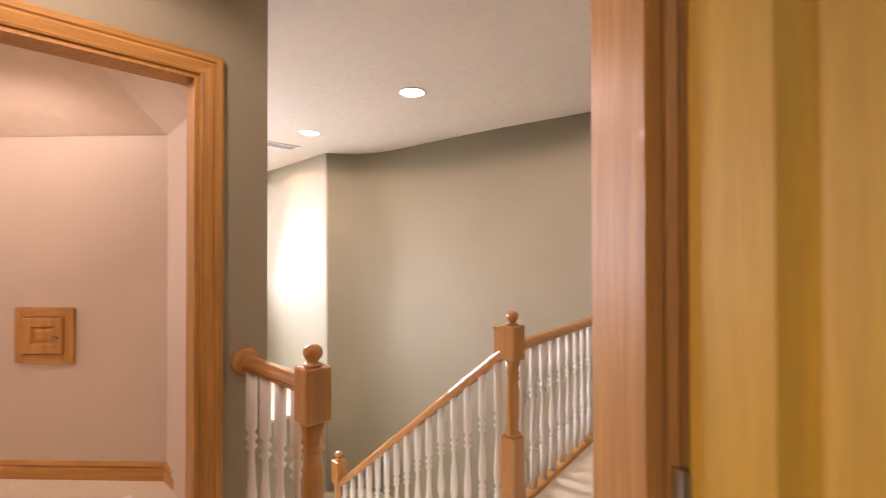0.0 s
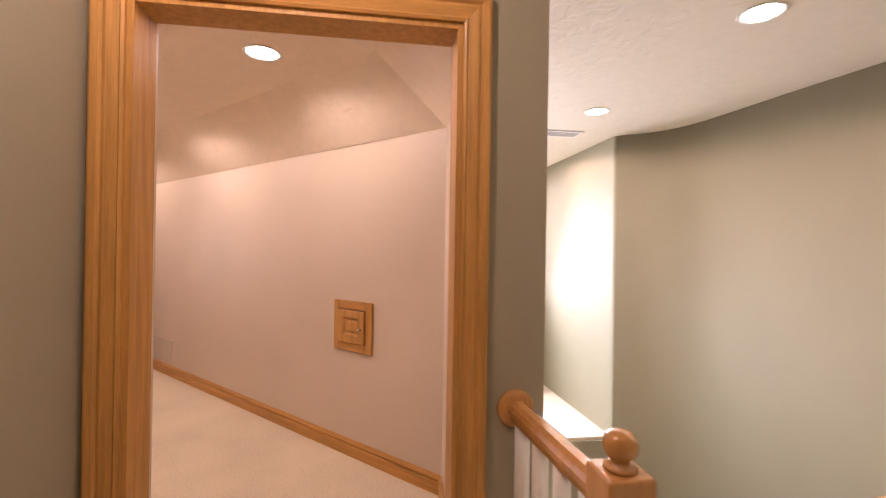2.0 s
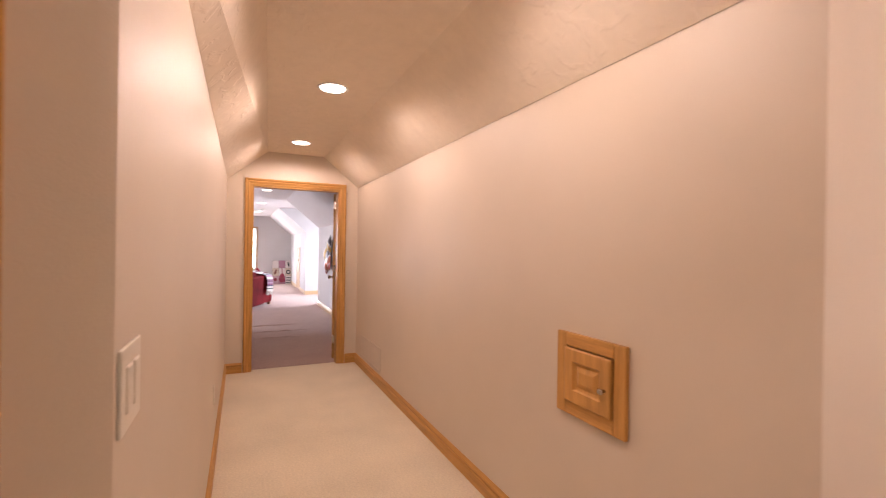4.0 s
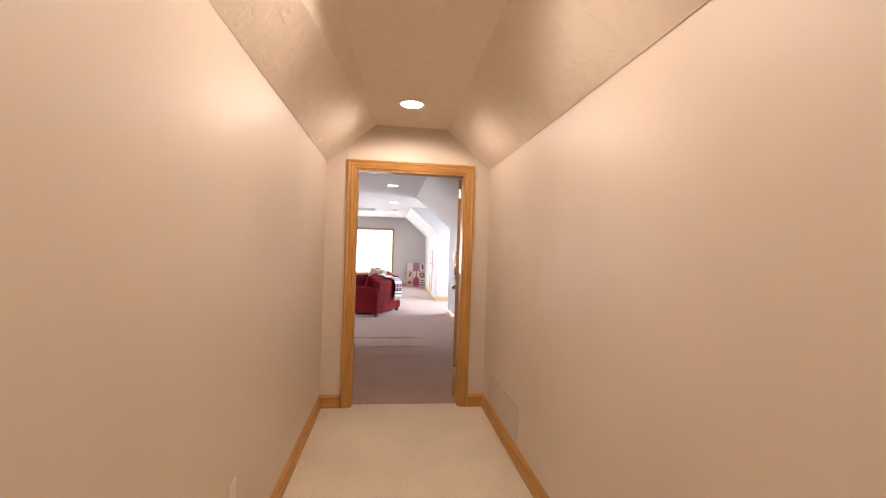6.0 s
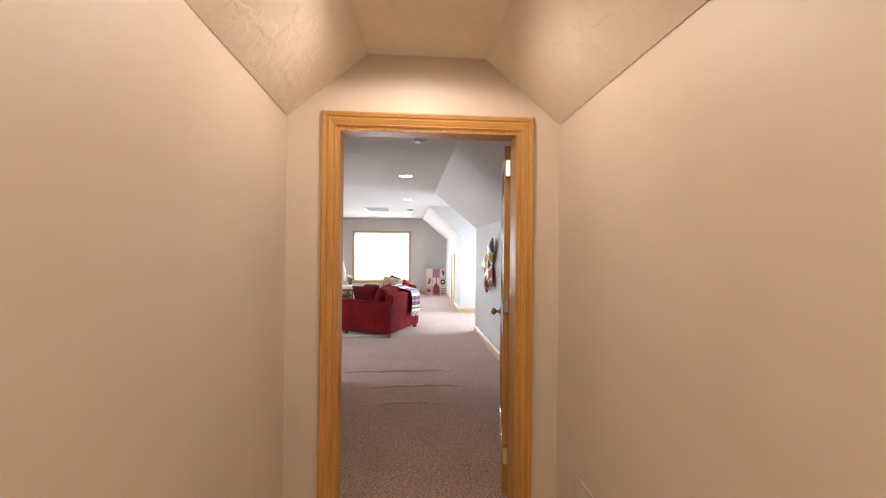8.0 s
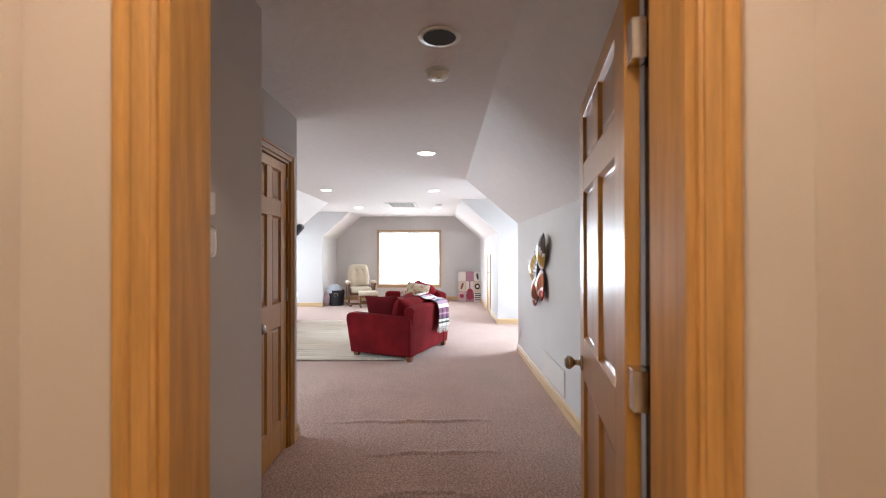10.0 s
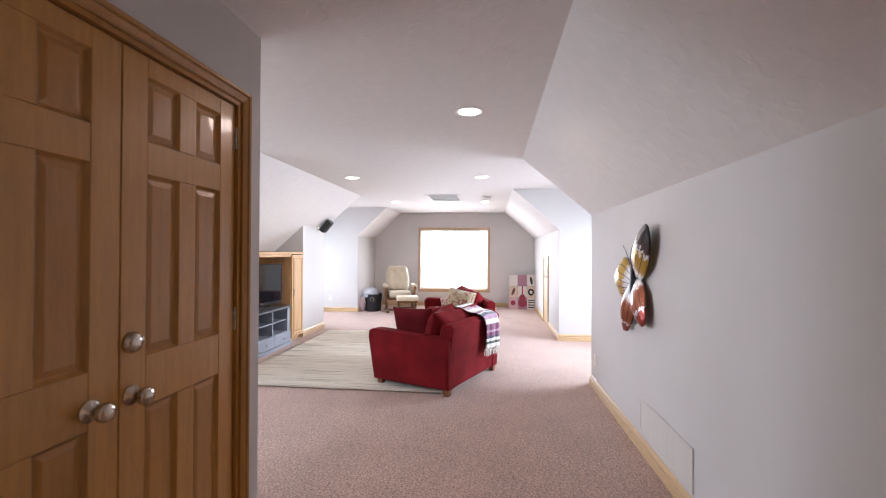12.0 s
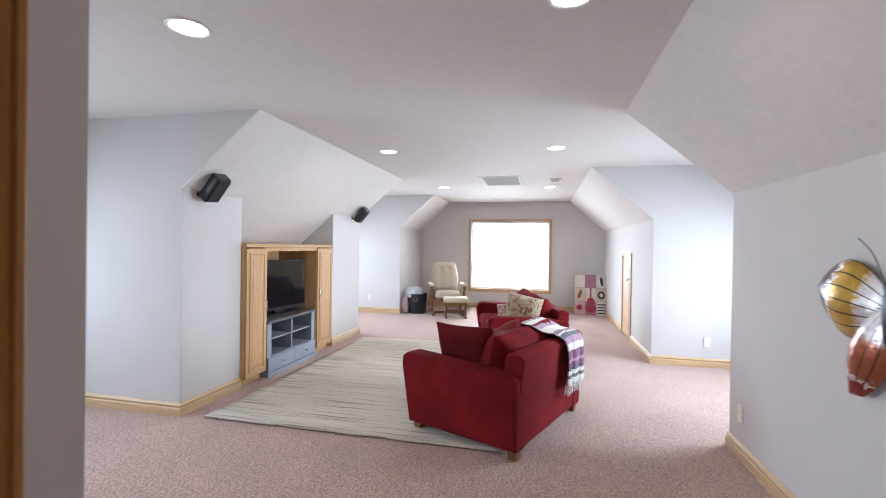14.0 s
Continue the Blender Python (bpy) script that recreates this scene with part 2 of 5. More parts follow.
A1, A2 = (-1.57, YR), (-1.736, FR)
e0, e1 = diag(1.135, DT), diag(1.135 - 0.40, DT)
G = 0.004           # hairline joint between wall and slope
pts = [(XD, YL + G, KNEE_C), (XD, FL, HC), (XD, FR, HC), (XD, YR - G, KNEE_C),
       (A1[0], A1[1] - G, KNEE_C), (A2[0], A2[1], HC), (e0[0], e0[1], KNEE_C), (e1[0], e1[1], HC),
       (*diag(0.08, DT), KNEE_C), (*diag(0.4, DT), HC), (*diag(0.048, 0.263), KNEE_C)]
structure("ceiling_corridor", sheet(pts, [[0, 10, 8, 9, 1], [1, 9, 7, 5, 2], [2, 5, 4, 3], [5, 7, 6, 4]]), PLASTER_HALL, "textured corridor ceiling with sloping sides", "ceiling")

# wall with the doorway to the room
DY0, DY1, DH = 1.816, 2.762, 2.03
bm = bmesh.new()
add_box(bm, XE, 1.30, 0, XD, DY0, H)
add_box(bm, XE, DY1, 0, XD, 3.60, H)
add_box(bm, XE, DY0, DH, XD, DY1, H)
structure("wall_doorway", bm, PAINT_HALL, "beige wall around the doorway into the attic room", "wall")

# stairwell: curved grey wall, bay, far landing
knots = [(-1.33, 5.36), (-0.95, 5.41), (-0.62, 5.30), (-0.2, 4.99), (0.12, 4.75), (0.64, 4.38), (1.27, 3.98), (1.60, 3.72), (3.0, 2.55)]
curve = []
for k in range(len(knots) - 1):
    a, b, c, d = (Vector(knots[min(max(q, 0), len(knots) - 1)]) for q in (k - 1, k, k + 1, k + 2))
    for i in range(8):
        f = i / 8
        curve.append(tuple(0.5 * ((2 * b) + (c - a) * f + (2 * a - 5 * b + 4 * c - d) * f * f + (3 * b - a - 3 * c + d) * f ** 3)))
curve.append(knots[-1])
outer = [(x + 0.10, y + 0.12) for x, y in curve]
stair_wall = structure("wall_stair_curved", prism(curve + outer[::-1], -2.8, HL), PAINT_LAND, "grey painted curved stairwell wall", "wall")
for p in stair_wall.data.polygons:
    p.use_smooth = len(p.vertices) == 4
BAYW = [(-1.33, 5.36), (-2.62, 6.57), (-2.54, 6.66), (-1.23, 5.48)]
structure("wall_bay_side", prism(BAYW, -2.8, HL), PAINT_LAND, "sunlit painted side wall of the window bay", "wall")
structure("floor_bay", prism([(-1.33, 5.36), (-2.62, 6.57), (-4.2, 5.0), (-2.9, 3.8)], -0.55, -0.39), CARPET_CREAM, "sunlit carpeted ledge in the window bay", "floor")
structure("wall_bay_front", prism([(-1.31, 5.345), (-1.36, 5.395), (-2.95, 3.84), (-2.90, 3.785)], -2.8, -0.42), PAINT_LAND, "grey painted stairwell wall below the bay ledge", "wall")
structure("floor_stair_foot", prism([(-0.2, 1.9), (3.0, 5.0), (0.6, 6.2), (-3.8, 6.2), (-3.8, 2.6)], -1.55, -1.35), CARPET_CREAM, "carpeted half landing below the stairs", "floor")
structure("ceiling_landing", prism([(-4.4, 4.0), (-1.47, YR + 0.2), diag(1.28, DT), diag(1.28, 0.0), diag(-0.1, 0.0), diag(-0.1, -2.2), (-0.3, -2.0), (3.2, -2.0), (3.2, 6.8), (-4.4, 6.8)], HL, HL + 0.12), PLASTER_LAND, "cream textured ceiling over landing and stairs", "ceiling")

# attic room walls
RY, LY = 3.365, -0.77       # upright side walls
RK, LK = 1.80, 1.83         # their tops
FRY, FLY = 2.63, -0.08      # edges of the flat ceiling
XW = -18.06                 # window wall
W0, W1, WZ0, WZ1 = 0.45, 2.20, 0.42, 1.98
AL1 = (-8.73, -11.02)       # alcoves: x from, to
AL2 = (-14.51, -16.56)
AR1 = (-11.56, -13.85)
ADL, ADR = -2.9, 5.35       # alcoves' window walls


def room_wall(name, bm, label="pale greige painted attic room wall"):
    return structure(name, bm, PAINT_ROOM, label, "wall")


bm = bmesh.new()
add_box(bm, XW - 0.14, LY - 0.4, 0, XW, W0, H)
add_box(bm, XW - 0.14, W1, 0, XW, RY + 0.4, H)
add_box(bm, XW - 0.14, W0, 0, XW, W1, WZ0)
add_box(bm, XW - 0.14, W0, WZ1, XW, W1, H)
room_wall("wall_window", bm, "greige end wall around the bright window")
room_wall("wall_right_near", box(AR1[0], RY, 0, XE, RY + 0.12, H))
KD0, KD1, KDH = -15.82, -15.18, 1.28
bm = bmesh.new()
add_box(bm, KD1, RY + 0.006, 0, AR1[1] - 0.002, RY + 0.12, H)
add_box(bm, XW, RY + 0.006, 0, KD0, RY + 0.12, H)
add_box(bm, KD0, RY + 0.006, KDH, KD1, RY + 0.12, H)
add_box(bm, KD0, RY + 0.07, 0, KD1, RY + 0.12, KDH)
room_wall("wall_right_far", bm)


def alcove(tag, x0, x1, y_in, y_out):
    """Full-height dormer alcove with a window in its outer wall, which lights the room."""
    s = 1 if y_out > y_in else -1
    for n, xa, xb in ((1, x0, x0 + 0.10), (2, x1 - 0.10, x1)):
        room_wall("wall_alcove_%s_%d" % (tag, n), box(xa, y_in + s * 0.002, 0, xb, y_out, H), "pale greige dormer alcove wall in window light")
    m0, m1 = (x0 + x1) / 2 - 0.8, (x0 + x1) / 2 + 0.8
    bm = bmesh.new()
    add_box(bm, x0 + 0.1, y_out, 0, x1 - 0.1, y_out + s * 0.12, 0.7)
    add_box(bm, x0 + 0.1, y_out, 2.0, x1 - 0.1, y_out + s * 0.12, H)
    add_box(bm, x1 - 0.1, y_out, 0.7, m0, y_out + s * 0.12, 2.0)
    add_box(bm, m1, y_out, 0.7, x0 + 0.1, y_out + s * 0.12, 2.0)
    room_wall("wall_alcove_%s_3" % tag, bm, "dormer wall around an attic window")


alcove("a", AL1[0], AL1[1], LY, ADL)
alcove("b", AL2[0], AL2[1], LY, ADL)
alcove("c", AR1[0], AR1[1], RY, ADR)

# left side: thermostat wall, closet, media wall
TX, TY = -7.225, 1.56
CX, CY = -8.73, 1.20
CD0, CD1, CDH = -8.565, -7.350, 2.055
room_wall("wall_thermostat", prism([(XE, TY), (TX, TY), (TX, CY), (TX + 0.12, CY), (TX + 0.12, TY - 0.12), (XE, TY - 0.12)], 0, H), "greige painted wall beside the doorway")
bm = bmesh.new()
add_box(bm, CX, CY - 0.12, 0, CD0, CY, H)
add_box(bm, CD0, CY - 0.12, CDH, CD1, CY, H)
add_box(bm, CD1, CY - 0.12, 0, TX + 0.12, CY, H)
room_wall("wall_closet", bm, "greige wall around the double closet doors")
room_wall("wall_closet_side", box(CX, LY - 0.3, 0, CX + 0.12, CY - 0.12, H))
room_wall("wall_closet_back", box(CX + 0.12, 0.2, 0, XE, 0.3, H))
P1, P2 = -11.73, -13.61     # recess for the media cabinet
bm = bmesh.new()
add_side_prism(bm, [(LY, 0), (LY, LK), (LY - 0.75, LK - 0.66), (LY - 0.75, 0)], "x", P1, AL1[1] - 0.003)
room_wall("wall_media_near", bm, "greige pier beside the media cabinet")
bm = bmesh.new()
add_side_prism(bm, [(LY, 0), (LY, LK), (LY - 0.75, LK - 0.66), (LY - 0.75, 0)], "x", AL2[0] + 0.003, P2)
room_wall("wall_media_far", bm, "greige pier beside the media cabinet")
room_wall("wall_media_back", box(P2, LY - 0.75, 0, P1, LY - 0.65, 1.3))
room_wall("wall_left_far", box(XW, LY - 0.12, 0, AL2[1] - 0.002, LY, H))

# room ceiling
ceil = bmesh.new()
add_box(ceil, -18.2, FLY, H, XE, FRY, H + 0.06)


def slope(bm, x0, x1, yk, zk, yf):
    add_side_prism(bm, [(yk, zk), (yf, H), (yf, H + 0.06), (yk + (0.06 if yk > yf else -0.06), zk + 0.05)], "x", x0, x1)


slope(ceil, AR1[0], XE, RY, RK, FRY)
slope(ceil, XW, AR1[1] - 0.002, RY, 1.77, FRY)
slope(ceil, AL2[0], AL1[1] - 0.002, -1.52, LK - 0.66, FLY)
slope(ceil, XW, AL2[1] - 0.002, LY, 1.77, FLY)
add_box(ceil, AL1[1] - 0.1, ADL, H, XE, FLY, H + 0.06)
add_box(ceil, AL2[1] - 0.1, ADL, H, AL2[0] + 0.1, FLY, H + 0.06)
add_box(ceil, AR1[1] - 0.1, FRY, H, AR1[0] + 0.1, ADR, H + 0.06)
structure("ceiling_room", ceil, PLASTER_ROOM, "textured greige attic ceiling with sloping sides", "ceiling")

# triangular cheeks where the slopes stop at the alcoves
for tag, x, yk, zk, yf, s in (("a", AL1[1], LY, LK, FLY, -1), ("b", AL2[1], LY, 1.77, FLY, -1), ("c", AR1[1], RY, 1.77, FRY, 1)):
    bm = add_side_prism(bmesh.new(), [(yk + s * 0.002, zk + 0.012), (yf + s * 0.02, H - 0.0005), (yk + s * 0.002, H - 0.0005)], "x", x - 0.10, x)
    room_wall("wall_cheek_%s" % tag, bm, "greige triangular wall where the ceiling slope ends")

# doorway through which the walk begins, and the room behind it
JX, JY0, JY1 = 0.382, 0.845, 1.015
bm = bmesh.new()
add_box(bm, JX, JY0, 0, 2.9, JY1, HL)
add_box(bm, -1.04, JY0, 2.10, JX, JY1, HL)
structure("wall_start", bm, PAINT_LAND, "painted wall beside the starting doorway", "wall")
bm = bmesh.new()
add_box(bm, 2.9, -1.9, 0, 3.0, 2.6, HL)
add_box(bm, -0.3, -1.98, 0, 3.0, -1.9, HL)
structure("wall_start_room", bm, PAINT_LAND, "plain walls of the room behind", "wall")
bm = bmesh.new()
add_prism(bm, [(-4.3, 5.05), (-2.62, 6.57), (-2.54, 6.66), (-4.25, 5.2)], -2.8, 0.78)
add_prism(bm, [(-4.3, 5.05), (-2.62, 6.57), (-2.54, 6.66), (-4.25, 5.2)], 2.36, HL)
add_prism(bm, [(-2.689, 6.507), (-2.62, 6.57), (-2.54, 6.66), (-2.629, 6.587)], 0.78, 2.36)
structure("wall_bay_window", bm, PAINT_LAND, "painted bay wall around the blind-covered window", "wall")
structure("wall_bay_left", prism([(-4.3, 5.05), (-2.9, 3.75), (-1.57, YR + 0.121), (-1.7, YR + 0.121), (-4.4, 4.95)], -2.8, HL), PAINT_LAND, "painted wall on the far side of the bay", "wall")


# ---- trim ----
BASE = [(0, 0), (0.018, 0), (0.018, 0.062), (0.015, 0.067), (0.008, 0.069), (0.008, 0.076), (0.014, 0.079), (0.016, 0.086), (0.010, 0.098), (0.005, 0.106), (0, 0.108)]
CASE = [(0, 0), (0, 0.012), (0.008, 0.016), (0.014, 0.012), (0.022, 0.014), (0.045, 0.020), (0.055, 0.017), (0.062, 0.024), (0.080, 0.026), (0.088, 0.022), (0.088, 0)]


def baseboard(p, q, inward, mat, k0=0.0, k1=0.0, z=0.0):
    """Moulded baseboard from p to q on the plan, its face towards inward; k: 1 mitres an outer corner, -1 an inner one."""
    p, q, n = Vector((*p, 0)), Vector((*q, 0)), Vector((*inward, 0)).normalized()
    d = (q - p).normalized()
    bm = bmesh.new()
    a = [bm.verts.new(p + n * b - d * (b * k0) + Vector((0, 0, h + z))) for b, h in BASE]
    c = [bm.verts.new(q + n * b + d * (b * k1) + Vector((0, 0, h + z))) for b, h in BASE]
    for i in range(len(BASE)):
        j = (i + 1) % len(BASE)
        bm.faces.new((a[i], a[j], c[j], c[i]))
    bm.faces.new(a[::-1])
    bm.faces.new(c)
    return structure("baseboard", bm, mat, "honey-stained moulded maple baseboard", "baseboard")


def casing(name, m, width, height, mat_v, depth=0.14, jamb=True, w=1.0, both=True):
    """Moulded casing with mitred corners, and jambs, round an opening. Local x along the wall, y out of the wall's face, z up."""
    top = root(name, m, "honey-stained maple casing with mitred corners", "door casing", kind="structure")
    head_mat = OAK_X if mat_v is OAK_V else mat_v
    for side in ((1, -1) if both else (1,)):
        for leg, mat in ((0, mat_v), (1, head_mat), (2, mat_v)):
            bm = bmesh.new()
            rows = []
            for a, b in CASE:
                a, y = a * w, (b if side > 0 else -depth - b)
                corners = ((-a, y, 0), (-a, y, height + a), (width + a, y, height + a), (width + a, y, 0))
                rows.append([bm.verts.new(v) for v in corners[leg:leg + 2]])
            for r, q in zip(rows, rows[1:] + rows[:1]):
                bm.faces.new((r[0], r[1], q[1], q[0]))
            bm.faces.new([r[0] for r in rows])
            bm.faces.new([r[1] for r in rows][::-1])
            part("head_casing" if leg == 1 else "casing", bm, mat, top)
    if jamb:
        for nm, b in (("jamb", (-0.001, -depth - 0.002, 0, 0.018, 0.002, height)), ("jamb", (width - 0.018, -depth - 0.002, 0, width + 0.001, 0.002, height)), ("head", (0.018, -depth - 0.002, height - 0.018, width - 0.018, 0.002, height + 0.001))):
            part(nm, box(*b), mat_v, top)
    return top


casing("opening_casing", DIAG @ Matrix.Translation((OP0, 0, 0)) @ Matrix.Diagonal((1, -1, 1, 1)), OP1 - OP0, OPH, OAK_V, depth=DT, w=0.92)
casing("door_casing_1", Matrix.Translation((XD, DY0, 0)) @ Matrix.Rotation(radians(90), 4, "Z") @ Matrix.Diagonal((1, -1, 1, 1)), DY1 - DY0, DH, OAK_V, depth=XD - XE, w=0.80)
casing("door_casing_2", Matrix.Translation((CD0, CY, 0)), CD1 - CD0, CDH, PANEL_WOOD, depth=0.12, both=False, w=0.58)
casing("door_casing_3", Matrix.Translation((-1.02, JY1, 0)), JX + 1.02, 2.10, OAK_V, depth=JY1 - JY0)

baseboard((XD, YR), (-1.57, YR), (0, -1), OAK_X, -1, -0.4)
baseboard((-1.57, YR), diag(1.245, DT), (-1, -1), OAK_X, -0.4, 0)
baseboard(diag(0.048, 0.263), (XD, YL), (0, 1), OAK_X, 0, -1)
baseboard((XD, YL), (XD, DY0 - 0.077), (1, 0), OAK_Y, -1, 0)
baseboard((XD, DY1 + 0.077), (XD, YR), (1, 0), OAK_Y, 0, -1)
baseboard(diag(0, 0), diag(0, -1.3), (1, 1), OAK_X, 0, 0)
baseboard((1.40, 3.88), (1.62, 3.70), (-0.7, -0.75), OAK_X)
baseboard((1.62, 3.70), (2.9, 2.63), (-0.64, -0.77), OAK_X)
# room
baseboard((AR1[0], RY), (XE, RY), (0, -1), DAYLIT_X, 1, 0)
baseboard((AR1[1], RY + 0.006), (AR1[1], ADR), (1, 0), DAYLIT_Y, 1, -1)
baseboard((KD1 + 0.06, RY + 0.006), (AR1[1], RY + 0.006), (0, -1), DAYLIT_X, 0, 1)
baseboard((XW, RY + 0.006), (KD0 - 0.06, RY + 0.006), (0, -1), DAYLIT_X, -1, 0)
baseboard((XW, LY), (XW, RY + 0.006), (1, 0), DAYLIT_Y, -1, -1)
baseboard((AL2[1], LY), (XW, LY), (0, 1), DAYLIT_X, 1, -1)
baseboard((AL2[1], ADL), (AL2[1], LY), (1, 0), DAYLIT_Y, -1, 1)
baseboard((P2, LY), (AL2[0] + 0.003, LY), (0, 1), DAYLIT_X, 1, 1)
baseboard((P2, LY), (P2, LY - 0.1), (1, 0), DAYLIT_Y, 1, 0)
baseboard((AL1[1], LY), (P1, LY), (0, 1), DAYLIT_X, 1, 0)
baseboard((AL1[1], ADL), (AL1[1], LY), (1, 0), DAYLIT_Y, -1, 1)
baseboard((CX, CY), (CD0 - 0.053, CY), (0, 1), DAYLIT_X, 1, 0)
baseboard((CX, LY), (CX, CY), (-1, 0), DAYLIT_Y, 0, 1)
baseboard((XE, TY), (TX, TY), (0, 1), DAYLIT_X, 0, 1)


# ---- doors ----
def panel_door(name, m, width, height, label, knob_side=1, knob_x=0.065, extra=False, both_knobs=True, hinge_side=None, reach=0.018, frame_wood=DOOR_WOOD, panel_wood=PANEL_WOOD):
    """Six-panel door. Local x from hinge to free edge, y through the leaf, z up."""
    t = 0.035
    d = root(name, m, label, "door", kind="structure")
    st, mid = (0.100, 0.090) if width < 0.7 else (0.115, 0.10)
    rails = [(0.0, 0.22), (0.88, 1.045), (1.635, 1.745), (height - 0.065, height)]
    for x0, x1 in ((0, st), (width - st, width)):
        part("stile", box(x0, -t / 2, 0, x1, t / 2, height, 0.002, 1), frame_wood, d)
    for z0, z1 in rails:
        part("rail", box(st, -t / 2 + 0.0005, z0, width - st, t / 2 - 0.0005, z1, 0.002, 1), frame_wood, d)
    c0, c1 = width / 2 - mid / 2, width / 2 + mid / 2
    for (_, z0), (z1, _) in zip(rails, rails[1:]):
        part("mullion", box(c0, -t / 2 + 0.0005, z0, c1, t / 2 - 0.0005, z1, 0.002, 1), frame_wood, d)
        for x0, x1 in ((st, c0), (c1, width - st)):
            bm = bmesh.new()
            for sgn in (1, -1):
                ring = []
                for inset, y in ((0, t / 2 - 0.001), (0.009, t / 2 - 0.013), (0.014, t / 2 - 0.015), (0.032, t / 2 - 0.010)):
                    ring.append([bm.verts.new((x, sgn * y, z)) for x, z in ((x0 + inset, z0 + inset), (x1 - inset, z0 + inset), (x1 - inset, z1 - inset), (x0 + inset, z1 - inset))])
                for a, b in zip(ring, ring[1:]):
                    for i in range(4):
                        bm.faces.new((a[i], a[(i + 1) % 4], b[(i + 1) % 4], b[i]))
                bm.faces.new(ring[-1])
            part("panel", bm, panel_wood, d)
    if extra:
        turn = Matrix.Translation((width - knob_x, knob_side * t / 2, 1.10)) @ Matrix.Rotation(radians(-90 * knob_side), 4, "X")
        part("deadbolt", lathe([(0.034, 0), (0.034, 0.008), (0.027, 0.016), (0.026, 0.022), (0.010, 0.024)], turn, 28), NICKEL, d, "round brushed nickel deadbolt", True)
    for sgn in ((1, -1) if both_knobs else (knob_side,)):
        turn = Matrix.Translation((width - knob_x, sgn * t / 2, 0.935)) @ Matrix.Rotation(radians(-90 * sgn), 4, "X")
        k = lathe([(0.031, 0), (0.031, 0.006), (0.012, 0.010), (0.011, 0.030), (0.019, 0.036), (0.027, 0.046), (0.028, 0.056), (0.022, 0.066), (0.008, 0.071)], turn, 24)
        part("knob", k, NICKEL, d, "brushed nickel door knob", True)
    hs = hinge_side or -knob_side
    for z in (0.24, 1.09, height - 0.14):
        bm = box(-reach, hs * t / 2 + hs * 0.002, z - 0.045, 0.004, hs * (t / 2 - 0.03), z + 0.045, 0.001, 1)
        add_lathe(bm, [(0.007, z - 0.047), (0.007, z + 0.047)], Matrix.Translation((-0.008, hs * (t / 2 + 0.005), 0)), 10)
        part("hinge", bm, NICKEL, d, "brushed nickel butt hinge")
    return d


LEAF = (CD1 - CD0 - 0.048) / 2
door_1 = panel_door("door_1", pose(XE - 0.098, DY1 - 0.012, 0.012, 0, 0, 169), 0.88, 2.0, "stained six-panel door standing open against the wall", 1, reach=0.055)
# Added glossy black strip: stands for the shade seen through the hinge gap.
GAP_SHADE = material("black_gap_shade", (0.012, 0.012, 0.014), 0.25, 0, 0.1, 10)
part("gap_shade_strip", box(-0.080, -0.034, 0.0, -0.003, -0.026, 2.0), GAP_SHADE, door_1, "added black strip standing for shade in the hinge gap")
panel_door("door_2", pose(CD0 + 0.022, CY - 0.030, 0.012), LEAF, 2.02, "closed stained six-panel closet door with a deadbolt above the knob", 1, knob_x=0.04, extra=True, hinge_side=1)
panel_door("door_3", pose(CD1 - 0.022, CY - 0.030, 0.012, 0, 0, 180), LEAF, 2.02, "closed stained six-panel closet door, one of a pair", -1, knob_x=0.10, hinge_side=-1)
panel_door("door_4", pose(JX + 0.030, JY0 - 0.025, 0.012, 0, 0, -89), 0.80, 2.06, "golden stained six-panel door standing open", 1, frame_wood=GOLD_WOOD, panel_wood=GOLD_WOOD)


# ---- lamps ----
def downlight(x, y, z, watts, colour=WARM, cone=172, blend=0.25):
    c = root("ceiling_light", Matrix.Translation((x, y, z)), "round white recessed downlight, switched on", "ceiling light", "recessed ceiling downlights")
    ring = [(0.082, -0.001), (0.098, -0.001), (0.100, -0.004), (0.096, -0.007), (0.082, -0.005)]
    bm = bmesh.new()
    rows = [[bm.verts.new((r * math.cos(a), r * math.sin(a), h)) for a in (2 * math.pi * i / 32 for i in range(32))] for r, h in ring]
    for a, b in zip(rows, rows[1:] + rows[:1]):
        for i in range(32):
            bm.faces.new((a[i], a[(i + 1) % 32], b[(i + 1) % 32], b[i]))
    part("trim_ring", bm, WHITE, c, "", True)
    part("bulb", lathe([(0.081, -0.002), (0.080, -0.004), (0.05, -0.0075), (0.01, -0.009)], None, 24), LAMP, c, "glowing lamp lens", True)
    if watts:
        data = bpy.data.lights.new("downlight", "SPOT")
        data.energy, data.color, data.spot_size, data.spot_blend, data.shadow_soft_size = watts, colour, radians(cone), blend, 0.08
        o = new("downlight", data)
        o.matrix_world = look((x, y, z - 0.03), (x, y, 0))
    return c


for x in (-2.24, -3.90, -5.57):
    downlight(x, 2.245, HC, CAN_POWER)
for x, y in ((-0.144, 3.50), (-1.226, 4.51), (1.19, 3.07), (-2.16, 5.44)):
    downlight(x, y, HL, STAIR_CAN_POWER)
downlight(-0.82, 1.22, HL, STAIR_CAN_POWER * 1.15)
# Unseen light added in the start room to brighten the golden door.
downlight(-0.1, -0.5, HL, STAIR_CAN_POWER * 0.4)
for x, y in ((-9.91, 2.14), (-9.84, 0.38), (-12.68, 2.165), (-12.60, 0.385), (-15.61, 2.165), (-15.50, 0.36)):
    downlight(x, y, H, ROOM_CAN_POWER)


